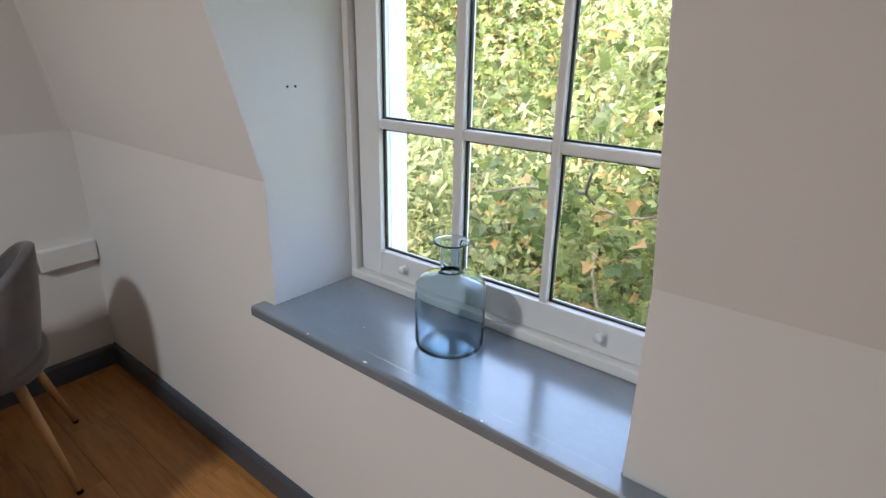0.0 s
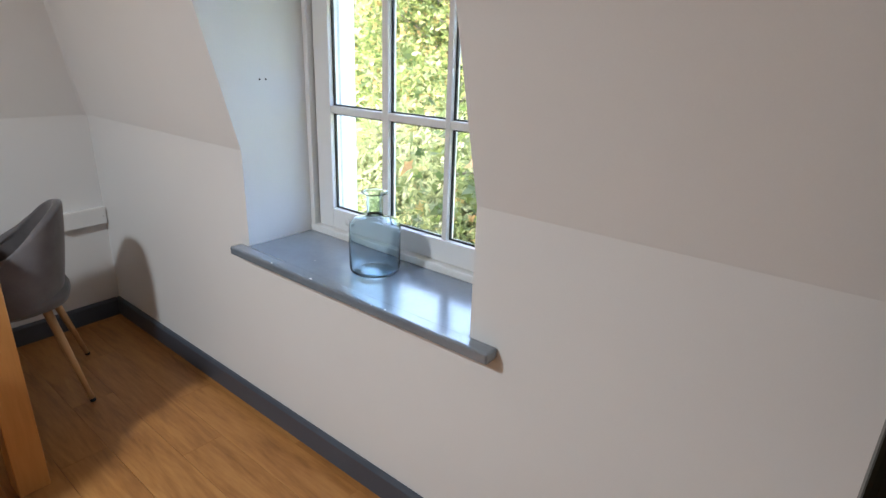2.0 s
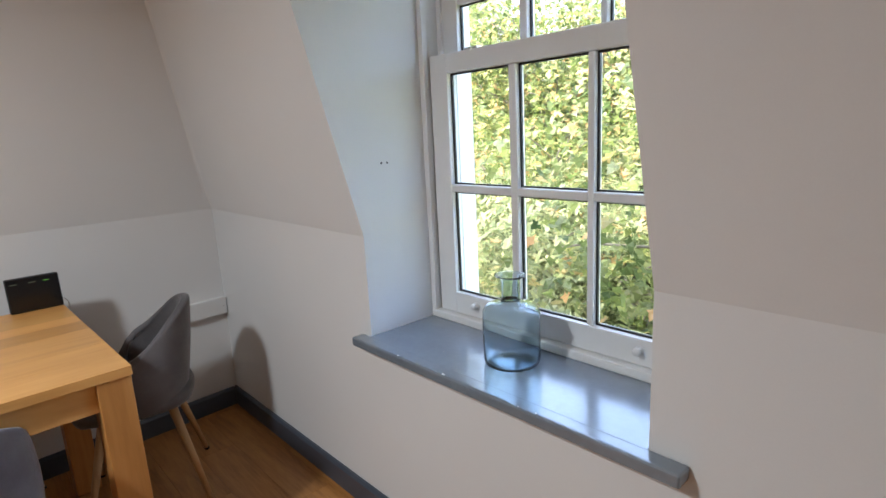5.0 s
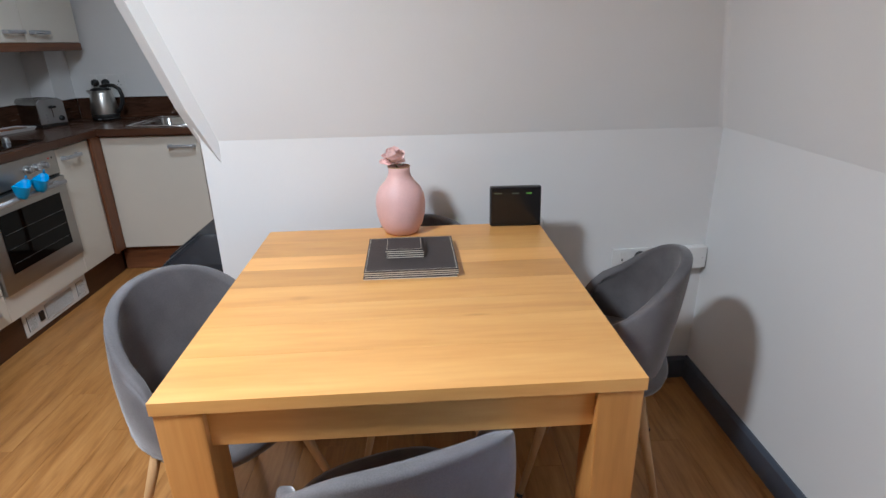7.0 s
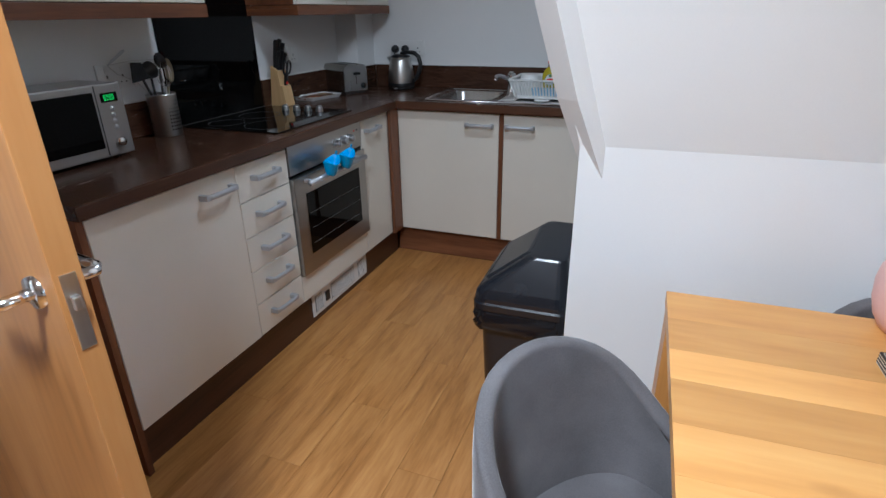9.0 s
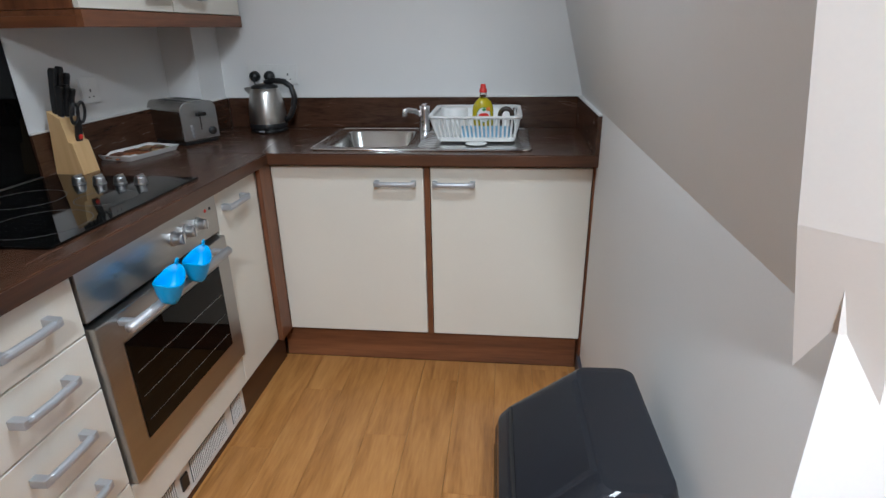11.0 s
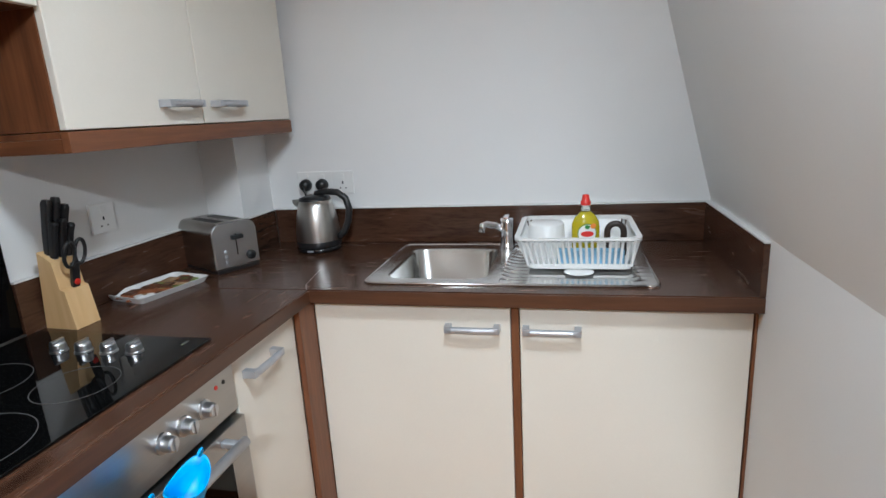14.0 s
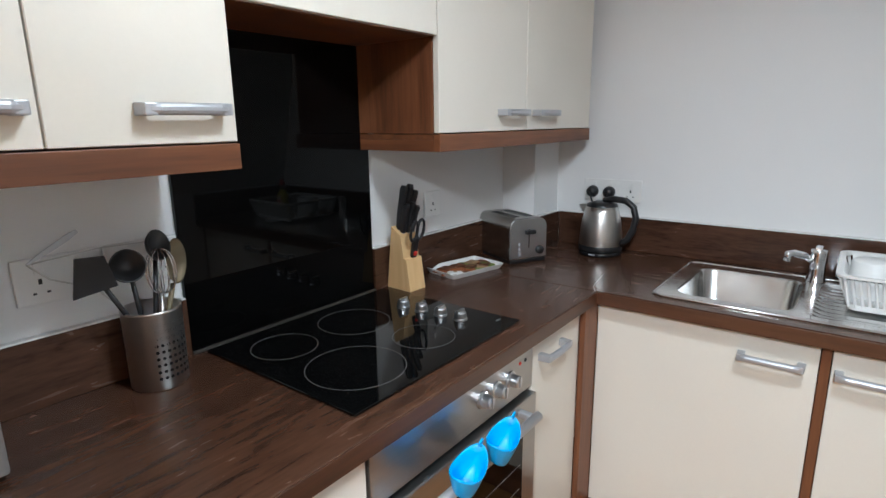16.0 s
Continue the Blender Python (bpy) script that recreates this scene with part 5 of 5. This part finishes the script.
part("bowl", lathe(cup, 24, pose(0.036, 0.004, 0.248, -70, 10, 0)), BLACK, o, smooth=True)
o = utensil("serving_spoon", "black serving spoon in the utensil pot", (0.010, 0.010, 0.02), (-0.020, 0.000, 0.250), BLACK)
part("bowl", lathe(cup, 24, pose(-0.025, 0.002, 0.276, -60, -10, 0) @ Matrix.Diagonal((0.72, 1.0, 0.8, 1.0))), BLACK, o, smooth=True)
o = utensil("whisk", "steel balloon whisk in the utensil pot", (-0.004, 0.016, 0.02), (-0.018, 0.012, 0.185), STEEL, 0.006)
for k in range(6):
    a = math.pi * k / 6
    pts = []
    for q in range(25):
        t = 2 * math.pi * q / 24
        rr = 0.027 * math.copysign(abs(math.sin(t)) ** 0.8, math.sin(t))
        pts.append((-0.023 + rr * math.cos(a), 0.012 + rr * math.sin(a), 0.228 - 0.045 * math.cos(t)))
    part("wire", tube(pts, 0.0011, 5), CHROME, o, smooth=True)
o = utensil("wooden_spoon", "olive wood spoon in the utensil pot", (0.0, -0.004, 0.02), (-0.048, 0.002, 0.195), OLIVE, 0.006)
part("bowl", lathe([(0.0, -0.007), (0.014, -0.005), (0.021, 0.003), (0.019, 0.0035), (0.012, -0.001), (0, -0.003)], 22, pose(-0.058, 0.003, 0.240, -80, -9, 0) @ Matrix.Diagonal((1.0, 2.2, 1.0, 1.0))), OLIVE, o, smooth=True)

o = base("tongs", "thin wire tongs leaning out of the utensil pot", "tongs", up.matrix_basis.copy(), "utensils in the pot")
tip = Vector((0.180, -0.026, 0.278))
part("wire_arm", tube([(0.020, 0.0, 0.02), (0.045, -0.006, 0.162), (0.084, -0.016, 0.214), (0.120, -0.022, 0.232), (0.150, -0.025, 0.246), tip], 0.0016, 8), STEEL, o, smooth=True)
part("wire_arm", tube([(-0.020, -0.020, 0.02), (-0.036, -0.024, 0.200), (-0.028, -0.026, 0.283), (0.070, -0.027, 0.286), tip], 0.0013, 8), STEEL, o, smooth=True)
part("paddle", loft([[tip + Vector((-0.083 * f + 0.0, 0.0, 0.046 * f)) + Vector((dx * w, dy, dz * w)) for dx, dy, dz in ((0.5, -0.0015, 0.87), (-0.5, -0.0015, -0.87), (-0.5, 0.0015, -0.87), (0.5, 0.0015, 0.87))] for f, w in ((0.0, 0.0015), (0.25, 0.004), (0.8, 0.0055), (1.0, 0.003))]), SATIN, o, "flat dull grey paddle end")

# ---- microwave ----
mw = base("microwave", "silver microwave oven with a dark door and green clock", "microwave")
MX0, MX1, MY0, MY1, MZ0, MZ1 = -2.262, -1.812, SOUTH + 0.03, -2.452, TOPZ + 0.012, 1.150
part("casing", box(MX0, MX1, MY0, MY1 - 0.001, MZ0, MZ1, 0.006), STEEL_FLAT, mw)
part("front_panel", box(MX0, MX1, MY1, MY1 + 0.014, MZ0 - 0.001, MZ1 + 0.001, 0.006), surf("silver_paint", (0.36, 0.34, 0.32), 0.38, 0.6, var=0.06), mw)
part("door_glass", box(MX0 + 0.108, MX1 - 0.03, MY1 + 0.0142, MY1 + 0.0165, MZ0 + 0.030, MZ1 - 0.022, 0.001, 1), BLACK_GLASS, mw, "dark mesh door window")
part("door_edge", box(MX0 + 0.098, MX0 + 0.101, MY1 + 0.0135, MY1 + 0.0155, MZ0 + 0.004, MZ1 - 0.004), BLACK, mw)
part("display", box(MX0 + 0.022, MX0 + 0.084, MY1 + 0.0138, MY1 + 0.0155, MZ1 - 0.058, MZ1 - 0.028, 0.001, 1), BLACK_GLASS, mw)
GREEN = glow("green_digits", (0.02, 0.26, 0.04), 0.09)
for k in range(4):
    q = MX0 + 0.036 + 0.010 * k
    dg = box(q, q + 0.006, MY1 + 0.0155, MY1 + 0.016, MZ1 - 0.052, MZ1 - 0.050)
    for a, b, c, d in ((q, q + 0.006, MZ1 - 0.036, MZ1 - 0.034), (q, q + 0.0015, MZ1 - 0.050, MZ1 - 0.036), (q + 0.0045, q + 0.006, MZ1 - 0.050, MZ1 - 0.036)):
        box(a, b, MY1 + 0.0155, MY1 + 0.016, c, d, bm=dg)
    part("digit", dg, GREEN, mw, "glowing green digit")
for k in range(4):
    part("button", lathe([(0.008, 0), (0.007, 0.003), (0, 0.0035)], 16, pose(MX0 + 0.050, MY1 + 0.0138, MZ1 - 0.078 - 0.020 * k, -90)), SATIN, mw, smooth=True)
part("dial", lathe([(0.016, 0), (0.014, 0.016), (0, 0.018)], 24, pose(MX0 + 0.050, MY1 + 0.0138, MZ0 + 0.042, -90)), CHROME, mw, smooth=True)
for fx in (MX0 + 0.04, MX1 - 0.04):
    for fy in (MY0 + 0.03, MY1 - 0.03):
        part("foot", lathe([(0, 0), (0.012, 0), (0.012, 0.0135), (0, 0.0135)], 12, pose(fx, fy, TOPZ + 0.0003)), BLACK, mw)

# ---- blue silicone pinch grips on the oven handle ----
def grip(m):
    o = base("oven_grip", "bright blue silicone pinch mitt hung on the oven handle", "oven mitt", m, "mitts on the oven handle")
    b = bmesh.new()
    n, rings = 26, []
    prof = ((1.0, 0.040), (1.04, 0.0385), (1.0, 0.032), (0.90, 0.012), (0.76, -0.012), (0.60, -0.032), (0.40, -0.043), (0.0, -0.046))
    for s, z in prof:
        rings.append([b.verts.new((0.058 * s * math.cos(2 * math.pi * i / n), 0.038 * s * math.sin(2 * math.pi * i / n) + 0.008 * (1 - s), z + 0.012 * math.cos(4 * math.pi * i / n) * s)) for i in range(n)])
    for p, q in zip(rings, rings[1:]):
        for i in range(n):
            b.faces.new((p[i], p[(i + 1) % n], q[(i + 1) % n], q[i]))
    inner = []
    for s, z in ((0.95, 0.038), (0.85, 0.014), (0.70, -0.010), (0.50, -0.028), (0.0, -0.036)):
        inner.append([b.verts.new((0.058 * s * math.cos(2 * math.pi * i / n), 0.038 * s * math.sin(2 * math.pi * i / n) + 0.006 * (1 - s), z + 0.012 * math.cos(4 * math.pi * i / n) * s)) for i in range(n)])
    for p, q in zip(inner, inner[1:]):
        for i in range(n):
            b.faces.new((p[i], q[i], q[(i + 1) % n], p[(i + 1) % n]))
    for i in range(n):
        b.faces.new((rings[0][i], inner[0][i], inner[0][(i + 1) % n], rings[0][(i + 1) % n]))
    bmesh.ops.remove_doubles(b, verts=b.verts, dist=1e-5)
    part("cup", b, BLUE_SILICONE, o, smooth=True)
    part("hanging_loop", tube([(-0.050 + 0.008 * math.cos(t), 0.0, 0.064 + 0.008 * math.sin(t)) for t in [k * math.pi / 6 for k in range(13)]], 0.003, 8), BLUE_SILICONE, o, smooth=True)


grip(pose(-2.850, -2.036, 0.746, -12, 4, 10) @ Matrix.Diagonal((0.96, 0.84, 0.80, 1.0)))
grip(pose(-2.978, -2.036, 0.746, -12, 4, 10) @ Matrix.Diagonal((0.96, 0.84, 0.80, 1.0)))

# ---- outside: ground and trees seen through the window ----
gmat = surf("garden_ground", (0.06, 0.075, 0.03), 0.9, var=0.4, scale=0.8, bump=0.6, bscale=12)
gb = bmesh.new()
bmesh.ops.create_grid(gb, x_segments=20, y_segments=20, size=900)
gd = tagged(part("ground", gb, gmat), "rough green garden ground far below", kind="structure")
gd.location = (0, 0, -5.2)


def leaf_material(name, dark, light, autumn, share):
    m = bpy.data.materials.new(name)
    m.use_nodes = True
    n, k = m.node_tree.nodes, m.node_tree.links
    p = n["Principled BSDF"]
    g, r = n.new("ShaderNodeNewGeometry"), n.new("ShaderNodeValToRGB")
    e = r.color_ramp.elements
    e[0].position, e[0].color = 0.0, (*dark, 1)
    e[1].position, e[1].color = 1.0, (*autumn, 1)
    e.new(1 - share).color = (*light, 1)
    e.new(0.45).color = (*[(a + b) / 2 for a, b in zip(dark, light)], 1)
    k.new(g.outputs["Random Per Island"], r.inputs[0])
    k.new(r.outputs[0], p.inputs["Base Color"])
    p.inputs["Roughness"].default_value = 0.45
    tl, mx = n.new("ShaderNodeBsdfTranslucent"), n.new("ShaderNodeMixShader")
    k.new(r.outputs[0], tl.inputs["Color"])
    mx.inputs[0].default_value = 0.6
    k.new(p.outputs[0], mx.inputs[1])
    k.new(tl.outputs[0], mx.inputs[2])
    k.new(mx.outputs[0], n["Material Output"].inputs[0])
    return m


MAPLE = leaf_material("maple_leaf", (0.042, 0.068, 0.020), (0.156, 0.184, 0.058), (0.31, 0.185, 0.085), 0.18)
WILLOW = leaf_material("narrow_leaf", (0.080, 0.105, 0.046), (0.195, 0.222, 0.105), (0.26, 0.24, 0.13), 0.14)
BARK = surf("tree_bark", (0.11, 0.098, 0.080), 0.9, var=0.4, scale=14, bump=0.8, bscale=60, stretch=(1, 1, 0.3))

LOBES = []
for k in range(12):
    a = -math.pi / 2 + 2 * math.pi * k / 12
    rr = (0.10, 0.62, 0.40, 0.82, 0.50, 0.62, 1.0, 0.62, 0.50, 0.82, 0.40, 0.62)[k]
    LOBES.append((rr * math.cos(a) * 0.55, 0.40 + rr * math.sin(a) * 0.55, 0.10 * abs(math.cos(a))))
MAPLE_SHAPE = np.array(LOBES)
WILLOW_SHAPE = np.array([(0, 0, 0), (0.13, 0.3, 0.02), (0.11, 0.65, 0.03), (0, 1, 0), (-0.11, 0.65, 0.03), (-0.13, 0.3, 0.02)])


def leaves(name, centres, shape, size, material, parent, rng, droop=0.5):
    """One crown: a small leaf blade at each centre, turned and tilted at random."""
    n, q = len(centres), len(shape)
    yaw, tilt, roll = rng.uniform(0, 2 * np.pi, n), rng.normal(-droop, 0.5, n), rng.normal(0, 0.5, n)
    s = size * rng.uniform(0.55, 1.25, n)
    P = shape[None, :, :] * s[:, None, None]
    x, y, z = P[..., 0], P[..., 1], P[..., 2]
    c, d = np.cos(roll)[:, None], np.sin(roll)[:, None]
    x, z = x * c + z * d, -x * d + z * c
    c, d = np.cos(tilt)[:, None], np.sin(tilt)[:, None]
    y, z = y * c - z * d, y * d + z * c
    c, d = np.cos(yaw)[:, None], np.sin(yaw)[:, None]
    x, y = x * c - y * d, x * d + y * c
    V = (np.stack([x, y, z], -1) + centres[:, None, :]).reshape(-1, 3)
    me = bpy.data.meshes.new(name)
    me.from_pydata(V.tolist(), [], np.arange(n * q).reshape(n, q).tolist())
    me.materials.append(material)
    ob = new(name, me)
    ob.parent = parent
    ob["kind"] = "stuff"
    return ob


def grow(rng, p, d, length, radius, depth, lines, tips, fan=0.62):
    """Branches that fork and thin out; keeps the points where leaves hang."""
    pts = [p]
    steps = 5
    for k in range(steps):
        d = (d + Vector(rng.normal(0, 0.14, 3))).normalized()
        p = p + d * length / steps
        pts.append(p)
        if depth <= 2:
            tips.append(p.copy())
    lines.append((pts, radius, radius * 0.62))
    if depth == 0:
        return
    for k in range(3 if depth > 1 else 4):
        nd = (d + Vector(rng.normal(0, fan, 3)) + Vector((0, 0, 0.12))).normalized()
        grow(rng, pts[-1 - (k % 2)], nd, length * rng.uniform(0.58, 0.78), radius * 0.58, depth - 1, lines, tips, fan)


def tree(label, root, height, lean, seed, shape, size, material, per_tip, spread, depth=4, radius=0.16, name="tree", fan=0.62):
    rng = np.random.default_rng(seed)
    t = base(name, label, "tree" if name == "tree" else "shrub")
    lines, tips = [], []
    grow(rng, Vector(root), Vector(lean).normalized(), height, radius, depth, lines, tips, fan)
    wood_bm = bmesh.new()
    for pts, r0, r1 in lines:
        if r0 > 0.006:
            tube(pts, r0, 7, wood_bm, r1)
    part("trunk", wood_bm, BARK, t, "forked grey-brown trunk and limbs", True)
    c = np.array([tuple(p) for p in tips])
    c = np.repeat(c, per_tip, 0) + rng.normal(0, spread, (len(c) * per_tip, 3))
    leaves("crown", c, shape, size, material, t, rng)
    return len(c)


M = "maple tree in yellow-green leaf outside the window"
tree(M, (-3.6, 6.6, -5.2), 3.31, (0.10, -0.06, 1), 3, MAPLE_SHAPE, 0.108, MAPLE, 34, 0.34, 4, 0.085)
tree(M, (-6.4, 8.2, -5.2), 3.68, (0.05, -0.10, 1), 11, MAPLE_SHAPE, 0.120, MAPLE, 32, 0.38, 4, 0.09)
tree(M, (-1.0, 8.8, -5.2), 3.68, (-0.05, -0.05, 1), 17, MAPLE_SHAPE, 0.120, MAPLE, 30, 0.38, 4, 0.09)
tree("young maple with its crown below the sill", (-4.3, 7.2, -5.2), 2.39, (0.04, 0.0, 1), 41, MAPLE_SHAPE, 0.108, MAPLE, 34, 0.38, 4, 0.07)
tree("young maple with its crown below the sill", (-6.6, 9.6, -5.2), 2.67, (0.0, 0.0, 1), 43, MAPLE_SHAPE, 0.120, MAPLE, 26, 0.42, 4, 0.07)
tree("silvery narrow-leaved tree beside the maples", (-1.5, 4.5, -5.2), 2.67, (-0.02, 0.0, 1), 23, WILLOW_SHAPE, 0.120, WILLOW, 60, 0.22, 4, 0.06, "tree", 0.34)
tree("dense narrow-leaved shrub below the window", (-1.9, 4.8, -5.2), 2.06, (0.0, 0.0, 1), 29, WILLOW_SHAPE, 0.095, WILLOW, 60, 0.22, 4, 0.06, "shrub")
tree("leafy green tree farther off", (-9.5, 12.5, -5.2), 4.23, (0.05, 0.0, 1), 31, MAPLE_SHAPE, 0.20, MAPLE, 14, 0.55, 4, 0.15)
tree("leafy green tree farther off", (-4.5, 13.5, -5.2), 4.23, (0.0, 0.0, 1), 37, MAPLE_SHAPE, 0.20, MAPLE, 14, 0.55, 4, 0.15)
tree("leafy green tree farther off", (-13.0, 15.5, -5.2), 4.05, (0.0, 0.0, 1), 47, MAPLE_SHAPE, 0.22, MAPLE, 14, 0.6, 4, 0.15)
tree("young maple with its crown below the sill", (-6.3, 7.1, -5.2), 2.21, (0.0, 0.0, 1), 53, MAPLE_SHAPE, 0.108, MAPLE, 26, 0.40, 4, 0.07)
tree("young maple with its crown below the sill", (-8.9, 9.8, -5.2), 2.48, (0.0, 0.0, 1), 59, MAPLE_SHAPE, 0.11, MAPLE, 24, 0.42, 4, 0.07)

# ---- floor planks ----
def plank_mesh(length, width):
    b = bmesh.new()
    c = 0.0006
    top = [(c, c, 0), (length - c, c, 0), (length - c, width - c, 0), (c, width - c, 0)]
    low = [(0.0004, 0.0004, -c), (length - 0.0004, 0.0004, -c), (length - 0.0004, width - 0.0004, -c), (0.0004, width - 0.0004, -c)]
    bot = [(x, y, -0.006) for x, y, z in low]
    rows = [[b.verts.new(p) for p in r] for r in (top, low, bot)]
    b.faces.new(rows[0])
    for p, q in zip(rows, rows[1:]):
        for i in range(4):
            j = (i + 1) % 4
            b.faces.new((p[i], q[i], q[j], p[j]))
    me = bpy.data.meshes.new("plank")
    bmesh.ops.recalc_face_normals(b, faces=b.faces)
    b.to_mesh(me)
    b.free()
    me.materials.append(PLANK)
    return me


floor_ob = bpy.data.objects["floor"]
FW, FL = 0.150, 0.92
meshes = {}
row = 0
y = -2.30
while y < NORTH - 0.002:
    w = min(FW, NORTH - 0.002 - y)
    x = -3.72 - FL * ((row * 0.37) % 1.0)
    while x < EAST:
        a, b = max(x, -3.72 if y < KITCHEN else WEST - 0.01), min(x + FL, EAST)
        if b - a > 0.02:
            key = (round(b - a, 3), round(w, 3))
            if key not in meshes:
                meshes[key] = plank_mesh(b - a, w)
            o = new("plank", meshes[key])
            o.parent = floor_ob
            o.location = (a, y, 0)
        x += FL
    y += FW
    row += 1
